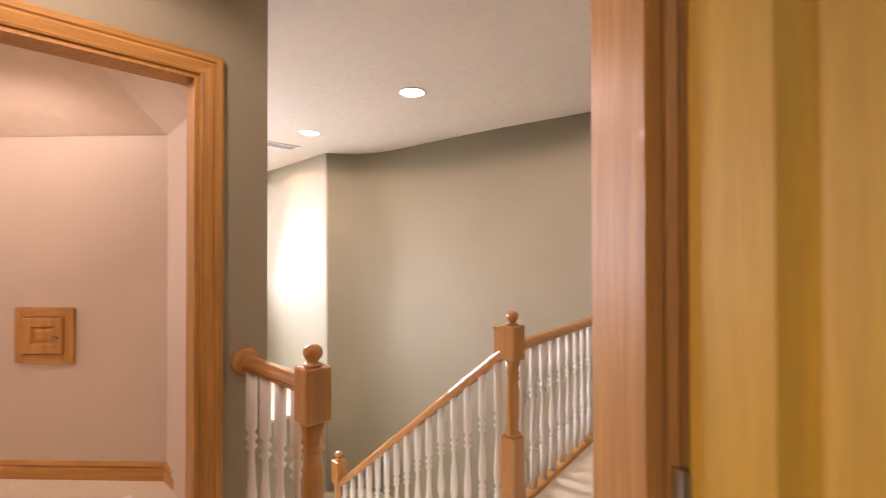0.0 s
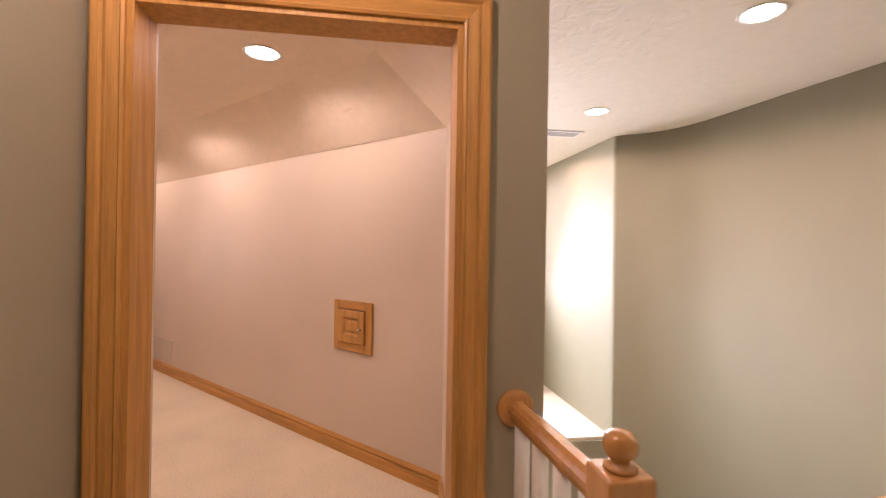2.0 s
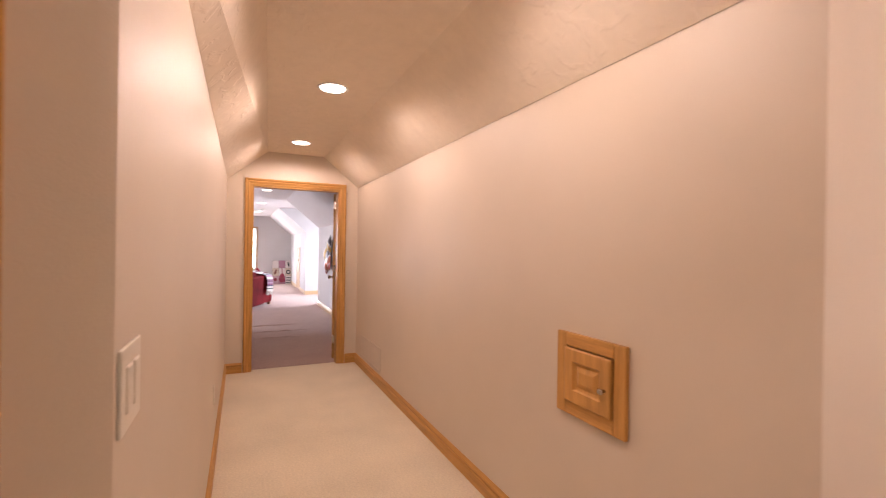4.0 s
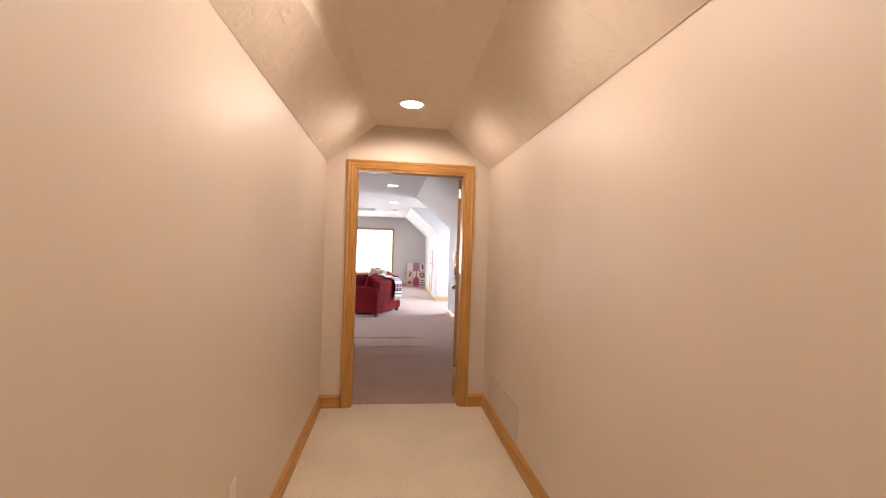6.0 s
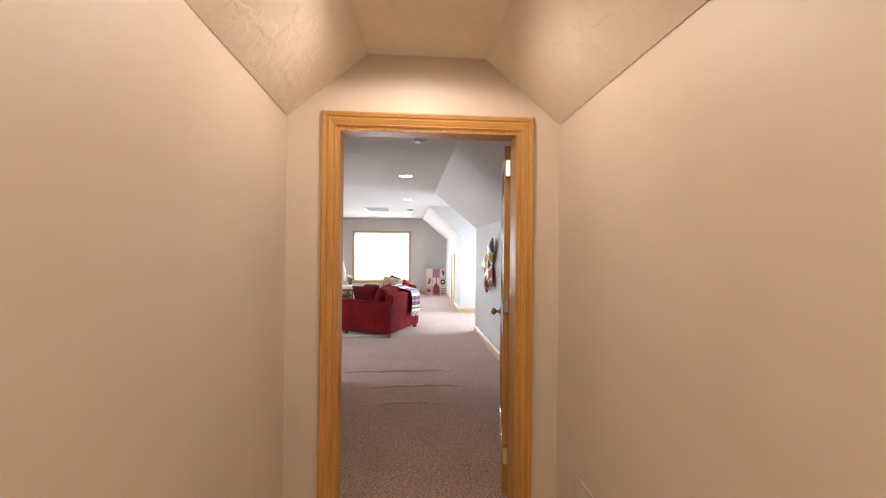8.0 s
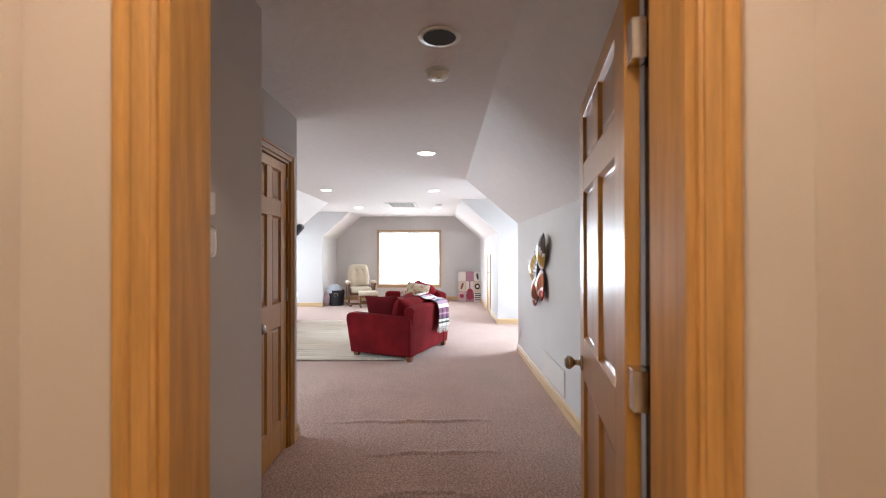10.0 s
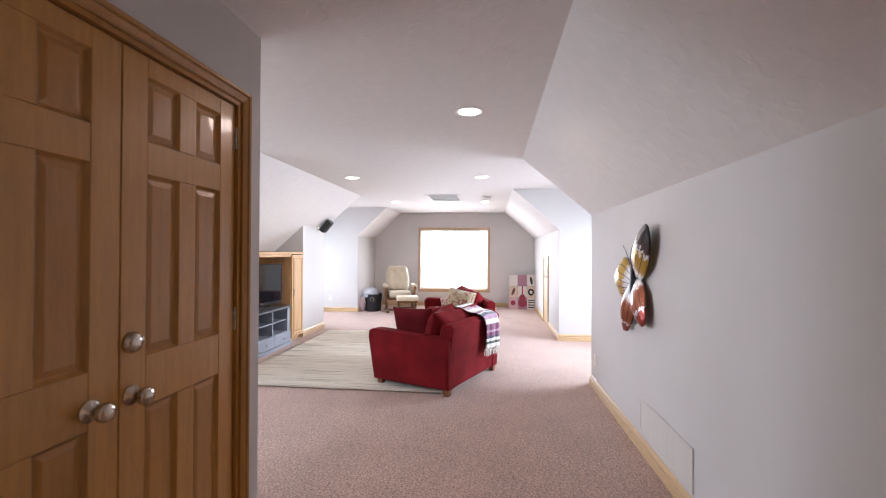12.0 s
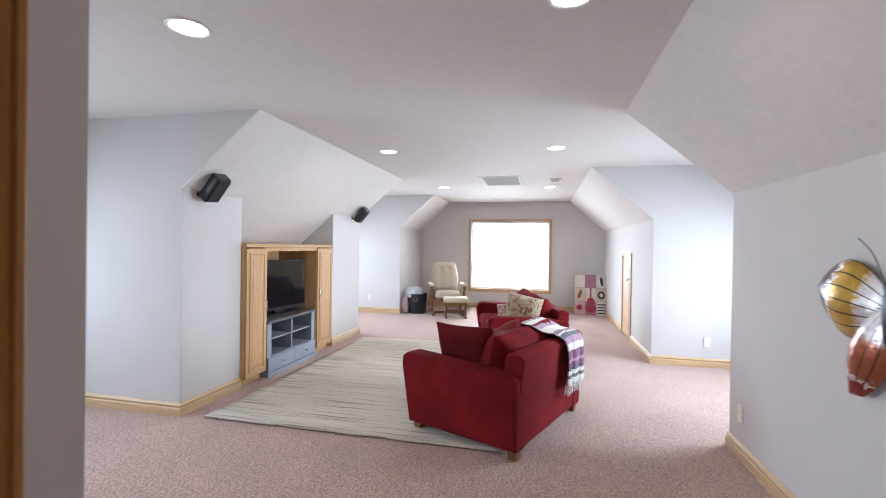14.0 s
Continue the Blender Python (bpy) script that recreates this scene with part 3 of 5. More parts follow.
# ---- stairs and railing ----
SU, SV = Vector((S2, S2, 0)), Vector((-S2, S2, 0))     # across and down the flight
N1, N2 = Vector((-0.315, 1.862, 0)), Vector((0.468, 2.728, 0))
ROS1, ROS2 = Vector((*diag(1.19, 0), 0)), Vector((1.34, 3.90, 0))
RISE, RUN = 0.19, 0.262
stair = root("staircase", Matrix(), "cream carpeted stair flight going down between newels", "stairs", kind="structure")
width = (N2 - N1).dot(SU) + 0.10
for i in range(7):
    base = N2 + SV * (0.03 + RUN * i) + SU * 0.04
    a, b = base, base - SU * (width + 0.0)
    c, d = b + SV * (RUN + 0.02), a + SV * (RUN + 0.02)
    part("step", prism([(p.x, p.y) for p in (a, b, c, d)], -1.35, -RISE * (i + 1)), CARPET_CREAM, stair)


def newel(m, label, height=1.05):
    n = root("newel_post", m @ Matrix.Diagonal((1.03, 1.03, 1, 1)), label, "newel post", "newel posts of the stair railing")
    h = height
    part("base_block", box(-0.043, -0.043, -0.02, 0.043, 0.043, h - 0.66, 0.004, 2), GLOSS_WOOD, n)
    part("turned_shaft", lathe([(0.040, h - 0.66), (0.042, h - 0.645), (0.030, h - 0.63), (0.036, h - 0.615), (0.030, h - 0.60), (0.033, h - 0.55), (0.036, h - 0.48), (0.034, h - 0.42), (0.028, h - 0.37), (0.037, h - 0.355), (0.029, h - 0.34), (0.037, h - 0.325), (0.032, h - 0.31), (0.040, h - 0.256)], None, 20), GLOSS_WOOD, n, "", True)
    part("top_block", box(-0.045, -0.045, h - 0.257, 0.045, 0.045, h - 0.074, 0.005, 2), GLOSS_WOOD, n)
    part("finial", lathe([(0.026, h - 0.076), (0.031, h - 0.071), (0.029, h - 0.065), (0.017, h - 0.060), (0.016, h - 0.056), (0.023, h - 0.050), (0.030, h - 0.040), (0.0325, h - 0.027), (0.029, h - 0.013), (0.018, h - 0.003), (0.004, h)], None, 20), GLOSS_WOOD, n, "glossy turned ball finial", True)
    return n


TURN45 = Matrix.Rotation(radians(45), 4, "Z")
newel(Matrix.Translation(N1) @ TURN45, "honey-stained turned newel post with ball finial at the stair top")
newel(Matrix.Translation(N2) @ TURN45, "honey-stained turned newel post with ball finial between two rails")
N3 = N2 + SV * 1.80 + Vector((0, 0, -1.36))
newel(Matrix.Translation(N3) @ TURN45, "honey-stained turned newel post at the foot of the flight", 1.08)

BAL = [(0.0165, 0.0), (0.0165, 0.20), (0.009, 0.21), (0.0185, 0.225), (0.009, 0.24), (0.015, 0.26), (0.0185, 0.30), (0.017, 0.35), (0.010, 0.47), (0.0095, 0.52), (0.019, 0.535), (0.009, 0.55), (0.0195, 0.57), (0.009, 0.59), (0.0175, 0.605), (0.0175, 0.84)]


def handrail(name, p, q, count, label, base_drop=0.0, shoe=True, wall_end=False, rosette=None):
    """Moulded handrail from p to q (points on its underside) over white turned balusters."""
    r = root(name, Matrix(), label, "railing")
    d = (q - p).normalized()
    side = Vector((-d.y, d.x, 0)).normalized()
    up = side.cross(d) * -1 if side.cross(d).z < 0 else side.cross(d)
    prof = [(-0.022, 0.0), (0.022, 0.0), (0.024, 0.014), (0.031, 0.022), (0.031, 0.036), (0.025, 0.048), (0.012, 0.055), (-0.012, 0.055), (-0.025, 0.048), (-0.031, 0.036), (-0.031, 0.022), (-0.024, 0.014)]
    bm = bmesh.new()
    a = [bm.verts.new(p + side * u + up * w) for u, w in prof]
    b = [bm.verts.new(q + side * u + up * w) for u, w in prof]
    for i in range(len(prof)):
        j = (i + 1) % len(prof)
        bm.faces.new((a[i], a[j], b[j], b[i]))
    bm.faces.new(a[::-1])
    bm.faces.new(b)
    part("handrail", bm, GLOSS_WOOD, r, "glossy honey-stained handrail")
    if shoe:
        bm = bmesh.new()
        z = 0.0
        f, g = Vector((p.x, p.y, 0)), Vector((q.x, q.y, 0))
        pts = [(-0.035, -0.06), (0.035, -0.06), (0.035, 0.012), (0.026, 0.022), (-0.026, 0.022), (-0.035, 0.012)]
        a = [bm.verts.new(f + side * u + Vector((0, 0, w))) for u, w in pts]
        b = [bm.verts.new(g + side * u + Vector((0, 0, w))) for u, w in pts]
        for i in range(len(pts)):
            j = (i + 1) % len(pts)
            bm.faces.new((a[i], a[j], b[j], b[i]))
        bm.faces.new(a[::-1])
        bm.faces.new(b)
        part("shoe_rail", bm, OAK_X, r)
    if rosette is not None:
        n = rosette
        part("rosette", lathe([(0.058, 0.0), (0.058, 0.012), (0.050, 0.020), (0.036, 0.024), (0.01, 0.024)], Matrix.Translation(p + Vector((0, 0, 0.028)) - n * 0.004) @ n.to_track_quat("Z", "Y").to_matrix().to_4x4(), 28), GLOSS_WOOD, r, "round wall rosette", True)
    first = None
    for i in range(count):
        at = p.lerp(q, (i + 0.5) / count)
        low = base_drop(i) if callable(base_drop) else 0.02
        scale_z = (at.z + 0.008 - low) / 0.84
        if first is None:
            first = part("baluster", lathe(BAL, None, 12), WHITE, r, "white painted turned baluster", True)
            ob = first
        else:
            ob = first.copy()
            scene.collection.objects.link(ob)
        ob.location = (at.x, at.y, low)
        ob.scale = (1.25, 1.25, scale_z)
    return r


RZ = Vector((0, 0, 0.83))
R1 = Vector((0, 0, 0.88))
n1dir = (N1 - ROS1).normalized()
handrail("railing", ROS1 + R1, N1 - n1dir * 0.045 + R1, 4, "short honey-stained rail on white balusters beside the opening", rosette=n1dir)
n2dir = (N2 - ROS2).normalized()
handrail("railing", ROS2 + RZ, N2 - n2dir * 0.045 + RZ, 11, "honey-stained rail on white balusters guarding the stairwell", rosette=n2dir)
top = N2 + SV * 0.045 + Vector((0, 0, 0.80))
bot = N3 - SV * 0.045 + Vector((0, 0, 0.80))
slope_rail = handrail("railing", top, bot, 15, "honey-stained rail sloping down with white balusters", base_drop=lambda i: -0.19 * (int((1.71 * (i + 0.5) / 15) / RUN) + 1) + 0.0, shoe=False)

goose = box(-0.028, -0.03, 0.805, 0.028, 0.03, 0.955, 0.008, 2)
add_box(goose, -0.033, -0.034, 0.945, 0.033, 0.034, 0.966, 0.006, 2)
bmesh.ops.transform(goose, matrix=Matrix.Translation(N2 + SV * 0.078) @ TURN45, verts=goose.verts)
part("gooseneck", goose, GLOSS_WOOD, slope_rail, "upright end fitting of the sloping rail")

# ---- small fittings on walls and ceilings ----
def wall_vent(m, width, height, label, slats=9, mat=None):
    """Louvred grille. Local x along the wall, y out, z up, origin at its lower corner."""
    mat = mat or PLASTIC
    v = root("wall_vent", m, label, "air vent", "low wall air vents")
    bm = bmesh.new()
    f = 0.022
    add_box(bm, 0, 0, 0, f, 0.008, height)
    add_box(bm, width - f, 0, 0, width, 0.008, height)
    add_box(bm, f, 0, 0, width - f, 0.008, f)
    add_box(bm, f, 0, height - f, width - f, 0.008, height)
    part("frame", bm, mat, v)
    part("backing", box(f, 0.0005, f, width - f, 0.002, height - f), mat, v)
    step = (height - 2 * f) / slats
    mesh = None
    for i in range(slats):
        if mesh is None:
            bm = box(f, -0.0005, -0.0015, width - f, 0.0005, 0.0015)
            for vert in bm.verts:
                vert.co.z *= step * 0.42 / 0.0015
                vert.co.y = 0.0045 + (0.0025 if vert.co.z < 0 else -0.0015) + vert.co.y
            first = part("slat", bm, mat, v)
            mesh = first.data
            ob = first
        else:
            ob = new("slat", mesh)
            ob.parent = v
        ob.location = (0, 0, f + step * (i + 0.5))
    return v


FACE_S = Matrix.Rotation(radians(180), 4, "Z")     # on a wall that looks towards -y
HALL_GRILLE = material("beige_painted_metal", (0.61, 0.53, 0.44), 0.45, 0, 0.03, 8)
ROOM_GRILLE = material("greige_painted_metal", (0.62, 0.59, 0.56), 0.45, 0, 0.03, 8)
wall_vent(Matrix.Translation((-5.15, YR, 0.135)) @ FACE_S, 0.78, 0.24, "beige painted louvred air grille above the corridor baseboard", mat=HALL_GRILLE)
wall_vent(Matrix.Translation((-9.18, RY, 0.135)) @ FACE_S, 0.83, 0.24, "greige painted louvred air grille above the baseboard", mat=ROOM_GRILLE)


def plate(name, m, label, category, width=0.07, height=0.115, kind="outlet"):
    """Switch or outlet plate. Local x along, y out, z up, origin at its middle."""
    p = root(name, m, label, category)
    part("cover", box(-width / 2, 0, -height / 2, width / 2, 0.006, height / 2, 0.0025, 2), PLASTIC, p)
    n = max(1, round(width / 0.07))
    for i in range(n):
        x = (i - (n - 1) / 2) * 0.046
        if kind == "switch":
            part("rocker", box(x - 0.016, 0.004, -0.033, x + 0.016, 0.0095, 0.033, 0.002, 1), PLASTIC, p)
        else:
            for z in (-0.02, 0.02):
                bm = lathe([(0.016, 0.004), (0.016, 0.0075), (0.012, 0.008)], Matrix.Translation((x, 0, z)) @ Matrix.Rotation(radians(-90), 4, "X"), 16)
                part("socket", bm, PLASTIC, p)
    return p


plate("light_switch", pose(-1.775, YL, 1.17), "ivory double light switch on the corridor wall", "light switch", 0.12, 0.12, "switch")
plate("wall_outlet", pose(-4.1, YL, 0.43), "ivory electrical outlet low on the corridor wall", "wall outlet")
STRIP = Matrix.Translation((*diag(1.135, 0.53), 1.1)) @ Matrix.Rotation(radians(135), 4, "Z")
plate("light_switch", STRIP, "ivory light switch on the angled wall end", "light switch", 0.07, 0.12, "switch")
plate("wall_outlet", Matrix.Translation((-11.38, RY, 0.30)) @ FACE_S, "ivory electrical outlet above the baseboard", "wall outlet")
plate("wall_outlet", Matrix.Translation((AR1[1], 3.98, 0.30)) @ Matrix.Rotation(radians(-90), 4, "Z"), "white outlet on the dormer alcove wall", "wall outlet")
plate("wall_outlet", Matrix.Translation((AL2[1], -1.42, 0.32)) @ Matrix.Rotation(radians(-90), 4, "Z"), "white outlet on the far alcove wall", "wall outlet")

fv = Matrix.Translation((-1.60, 2.66, 0.0)) @ Matrix.Rotation(radians(-45), 4, "Z")
reg = root("floor_register", fv, "white slotted floor register in the cream carpet", "air vent")
part("frame", box(-0.14, -0.06, 0.0, 0.14, 0.06, 0.006, 0.002, 1), WHITE, reg)
for i in range(8):
    part("slat", box(-0.115 + i * 0.03, -0.045, 0.005, -0.10 + i * 0.03, 0.045, 0.009), WHITE, reg)

# access hatch in the corridor wall
ACC = Matrix.Translation((-2.135, YR, 0.697)) @ FACE_S
acc = root("access_panel", ACC, "small honey-stained framed access door in the wall", "access panel")
AW, AH = 0.368, 0.336
fr = 0.055
for b in ((0, 0, 0, fr, 0.02, AH), (AW - fr, 0, 0, AW, 0.02, AH)):
    part("frame_stile", box(*b, 0.004, 2), OAK_V, acc)
for b in ((fr, 0, 0, AW - fr, 0.02, fr), (fr, 0, AH - fr, AW - fr, 0.02, AH)):
    part("frame_rail", box(*b, 0.004, 2), OAK_X, acc)
bm = bmesh.new()
rings = []
for inset, y in ((0.0, 0.006), (0.0, 0.030), (0.006, 0.034), (0.050, 0.034), (0.056, 0.026), (0.066, 0.022), (0.084, 0.031), (0.088, 0.032)):
    a = fr + 0.004 + inset
    rings.append([bm.verts.new((x, y, z)) for x, z in ((a, a), (AW - a, a), (AW - a, AH - a), (a, AH - a))])
for a, b in zip(rings, rings[1:]):
    for i in range(4):
        bm.faces.new((a[i], a[(i + 1) % 4], b[(i + 1) % 4], b[i]))
bm.faces.new(rings[-1])
bm.faces.new(rings[0][::-1])
part("leaf", bm, OAK_V, acc, "leaf with a raised centre panel")
part("knob", lathe([(0.007, 0), (0.006, 0.012), (0.012, 0.018), (0.013, 0.024), (0.006, 0.030)], Matrix.Translation((fr + 0.030, 0.033, AH / 2 - 0.01)) @ Matrix.Rotation(radians(-90), 4, "X"), 16), NICKEL, acc, "small nickel knob", True)

# thermostat and doorbell chime on the wall inside the doorway
SCREEN = material("lcd_grey", (0.16, 0.19, 0.19), 0.2)
TW = Matrix.Translation((-6.745, TY, 1.440))
th = root("thermostat", TW, "white wall thermostat with grey display and buttons", "thermostat")
part("body", box(-0.078, 0, -0.050, 0.078, 0.028, 0.050, 0.022, 4), WHITE, th)
part("display", box(-0.020, 0.020, -0.016, 0.030, 0.0295, 0.030), SCREEN, th, "grey display")
for x, z in ((-0.05, 0.018), (-0.05, -0.012), (-0.02, -0.034), (0.006, -0.034), (0.032, -0.034)):
    part("button", box(x - 0.009, 0.022, z - 0.006, x + 0.009, 0.029, z + 0.006, 0.003, 1), PLASTIC, th)
ch = root("humidistat", Matrix.Translation((-6.74, TY, 1.56)), "white wall control box with a round dial", "wall control")
part("body", box(-0.06, 0, -0.036, 0.06, 0.032, 0.036, 0.006, 2), WHITE, ch)
part("dial", lathe([(0.019, 0), (0.018, 0.010), (0.014, 0.012)], Matrix.Translation((0.0, 0.031, 0.004)) @ Matrix.Rotation(radians(-90), 4, "X"), 24), PLASTIC, ch, "", True)

# ceiling fittings
sd = root("smoke_detector", Matrix.Translation((-7.86, 2.285, H)), "round white smoke detector on the ceiling", "smoke detector")
part("base", lathe([(0.068, 0), (0.068, -0.012), (0.064, -0.016)], None, 32), WHITE, sd, "", True)
part("cover", lathe([(0.060, -0.012), (0.060, -0.030), (0.050, -0.042), (0.020, -0.046)], None, 32), WHITE, sd, "", True)
part("test_button", lathe([(0.014, -0.044), (0.013, -0.050), (0.006, -0.051)], Matrix.Translation((0.02, 0.01, 0)), 16), PLASTIC, sd, "", True)
DARK = material("dark_lamp_interior", (0.05, 0.045, 0.04), 0.9)
dl = root("ceiling_light", Matrix.Translation((-7.46, 2.30, H)), "round recessed downlight, switched off", "ceiling light", "recessed ceiling downlights")
part("trim_ring", lathe([(0.075, -0.004), (0.100, -0.006), (0.102, -0.002), (0.100, 0.0)], None, 32), WHITE, dl, "", True)
part("reflector", lathe([(0.078, -0.008), (0.076, -0.0065), (0.03, -0.0062)], None, 24), DARK, dl, "dark unlit reflector")


def ceiling_grille(x, y, z, wx, wy, label, slats, turn=0.0):
    g = root("ceiling_vent", Matrix.Translation((x, y, z)) @ Matrix.Rotation(radians(turn), 4, "Z"), label, "ceiling vent")
    f = 0.025 if wx < 0.5 else 0.05
    bm = bmesh.new()
    add_box(bm, -wx / 2, -wy / 2, -0.010, -wx / 2 + f, wy / 2, 0)
    add_box(bm, wx / 2 - f, -wy / 2, -0.010, wx / 2, wy / 2, 0)
    add_box(bm, -wx / 2 + f, -wy / 2, -0.010, wx / 2 - f, -wy / 2 + f, 0)
    add_box(bm, -wx / 2 + f, wy / 2 - f, -0.010, wx / 2 - f, wy / 2, 0)
    part("frame", bm, GRILLE_FRAME, g)
    part("backing", box(-wx / 2 + f, -wy / 2 + f, -0.003, wx / 2 - f, wy / 2 - f, -0.001), GRILLE_BACK, g)
    first = None
    for i in range(slats):
        yy = -wy / 2 + f + (wy - 2 * f) * (i + 0.5) / slats
        if first is None:
            bm = box(-wx / 2 + f, -0.006, -0.008, wx / 2 - f, 0.002, -0.006)
            first = part("slat", bm, GRILLE_SLAT, g)
            ob = first
        else:
            ob = new("slat", first.data)
            ob.parent = g
        ob.location = (0, yy, 0)
    return g


GRILLE_SLAT = material("grey_white_slat", (0.50, 0.49, 0.48), 0.95)
GRILLE_BACK = material("grey_vent_backing", (0.34, 0.335, 0.33), 0.95)
GRILLE_FRAME = material("matt_white_grille_frame", (0.80, 0.78, 0.75), 0.95, 0, 0.03, 8)
ceiling_grille(-14.88, 1.42, H, 0.95, 0.62, "large white return-air grille in the ceiling", 22)
ceiling_grille(-14.87, 2.22, H, 0.32, 0.17, "small white ceiling register", 8)
ceiling_grille(-1.71, 4.98, HL, 0.36, 0.20, "white ceiling register above the stairwell", 8, 45)

# knee-wall door in the right wall
kd = root("door_5", Matrix.Translation((KD0, RY + 0.006, 0)), "small closed honey-stained knee-wall door", "door", kind="structure")
KW = KD1 - KD0
for b in ((-0.055, -0.018, 0, 0.0, 0.0, KDH + 0.055), (KW, -0.018, 0, KW + 0.055, 0.0, KDH + 0.055), (0, -0.018, KDH, KW, 0.0, KDH + 0.055)):
    part("casing", box(*b, 0.004, 2), DAYLIT_V, kd)
part("leaf", box(0.004, -0.004, 0.03, KW - 0.004, 0.03, KDH - 0.004), DAYLIT_X, kd)
part("raised_panel", box(0.10, -0.012, 0.16, KW - 0.10, -0.003, KDH - 0.13, 0.007, 2), DAYLIT_X, kd)
part("knob", lathe([(0.02, 0), (0.009, 0.010), (0.022, 0.035), (0.02, 0.05), (0.006, 0.055)], Matrix.Translation((KW - 0.06, -0.004, 0.93)) @ Matrix.Rotation(radians(90), 4, "X"), 20), NICKEL, kd, "nickel knob", True)


# ---- windows ----
BLIND = material("white_blind_slat", (0.82, 0.82, 0.80), 0.5)
OUTSIDE = glow("bright_overcast_sky", (0.95, 0.98, 1.0), 9.0)


def window(name, m, width, height, label, slats=40, wood_mat=OAK_V):
    """Cased window with white blinds, and the bright sky behind it. Local x along, y into the room, z up; origin at the lower corner."""
    w = root(name, m, label, "window", kind="structure")
    c = 0.055
    for b in ((-c, 0, -c, 0.0, 0.02, height + c), (width, 0, -c, width + c, 0.02, height + c), (0, 0, height, width, 0.02, height + c), (0, 0, -c, width, 0.022, 0)):
        part("casing", box(*b, 0.004, 2), wood_mat, w)
    part("window_sill", box(0.0, -0.10, 0.0, width, 0.018, 0.018, 0.003, 1), wood_mat, w)
    for x0, x1 in ((0, 0.04), (width / 2 - 0.025, width / 2 + 0.025), (width - 0.04, width)):
        part("sash", box(x0, -0.11, 0.018, x1, -0.075, height), WHITE, w)
    for i, (x0, x1) in enumerate(((0.04, width / 2 - 0.025), (width / 2 + 0.025, width - 0.04))):
        for z0, z1 in ((0.018, 0.06), (height - 0.04, height)):
            part("sash", box(x0, -0.11, z0, x1, -0.075, z1), WHITE, w)
    part("headrail", box(0.005, -0.06, height - 0.045, width - 0.005, -0.015, height - 0.004, 0.004, 1), BLIND, w)
    first = None
    gap = (height - 0.10) / slats
    for i in range(slats):
        if first is None:
            bm = box(0.008, -0.012, -0.0008, width - 0.008, 0.012, 0.0008)
            bmesh.ops.rotate(bm, verts=bm.verts, cent=(0, 0, 0), matrix=Matrix.Rotation(radians(-14), 3, "X"))
            first = part("blind_slat", bm, BLIND, w)
            ob = first
        else:
            ob = new("blind_slat", first.data)
            ob.parent = w
        ob.location = (0, -0.038, 0.05 + gap * (i + 0.5))
    return w


window("window_1", Matrix.Translation((XW, W1, WZ0)) @ Matrix.Rotation(radians(-90), 4, "Z"), W1 - W0, WZ1 - WZ0, "bright window with white blinds and slim wood casing", 44, DAYLIT_V)
BW = Vector((-2.689, 6.507, 0.78))
BD = math.degrees(math.atan2(-1.357, -1.50))
window("window_2", Matrix.Translation(BW) @ Matrix.Rotation(radians(BD), 4, "Z"), 1.9, 1.58, "bright bay window with white blinds and wood casing", 44)
tagged(part("backdrop", box(XW - 1.0, W0 - 1.2, -0.6, XW - 0.98, W1 + 1.2, 3.4), OUTSIDE), "plain bright overcast sky beyond the window", "backdrop", "", "structure")
tagged(part("backdrop", prism([(-4.9, 5.9), (-2.9, 7.7), (-2.95, 7.75), (-4.95, 5.95)], -0.6, 3.4), OUTSIDE), "plain bright overcast sky beyond the bay", "backdrop", "", "structure")


# ---- furniture of the attic room ----
def fabric(name, base, rough=0.9, sheen=0.5, spread=0.15, scale=5.0):
    return material(name, base, rough, 0, spread, scale, 0.25, 180, 0, (1, 1, 1), sheen, 0.05)


RED = fabric("crimson_velvet", (0.155, 0.0075, 0.0105), 0.85, 0.06, 0.28, 4.0)
for knob_name, value in (("Specular IOR Level", 0.12), ("Sheen Roughness", 0.35), ("Sheen Tint", (0.75, 0.06, 0.09, 1))):
    RED.node_tree.nodes["Principled BSDF"].inputs[knob_name].default_value = value
FOOT = wood("brown_foot_wood", (0.20, 0.08, 0.03), 0.35)


def add_pillow(bm, w, h, t, m=None, puff=0.55, wobble=0.012, n=12, seed=0):
    """Soft cushion: local x width, z height, y thickness, centred."""
    m = m or Matrix()
    sides = []
    for sgn in (1, -1):
        grid = []
        for i in range(n + 1):
            row = []
            for j in range(n + 1):
                u, v = 2 * i / n - 1, 2 * j / n - 1
                edge = max(0.0, (1 - u ** 4)) ** puff * max(0.0, (1 - v ** 4)) ** puff
                x = w / 2 * u * (1 - 0.05 * (1 - v * v) * abs(u))
                z = h / 2 * v * (1 - 0.05 * (1 - u * u) * abs(v))
                y = sgn * (t / 2 * edge + 0.006)
                p = Vector((x, y, z))
                k = noise.noise(Vector((x * 6 + seed * 7.3, z * 6, sgn * 2.0 + seed)))
                p.y += sgn * wobble * k * edge
                p.z += 0.5 * wobble * noise.noise(Vector((x * 4, seed * 3.1, z * 4)))
                row.append(bm.verts.new(m @ p))
            grid.append(row)
        for i in range(n):
            for j in range(n):
                f = (grid[i][j], grid[i + 1][j], grid[i + 1][j + 1], grid[i][j + 1])
                bm.faces.new(f if sgn > 0 else f[::-1])
        sides.append(grid)
    a, b = sides
    ring = [(i, 0) for i in range(n)] + [(n, j) for j in range(n)] + [(i, n) for i in range(n, 0, -1)] + [(0, j) for j in range(n, 0, -1)]
    for (i, j), (k, l) in zip(ring, ring[1:] + ring[:1]):
        bm.faces.new((a[i][j], a[k][l], b[k][l], b[i][j]))
    return bm


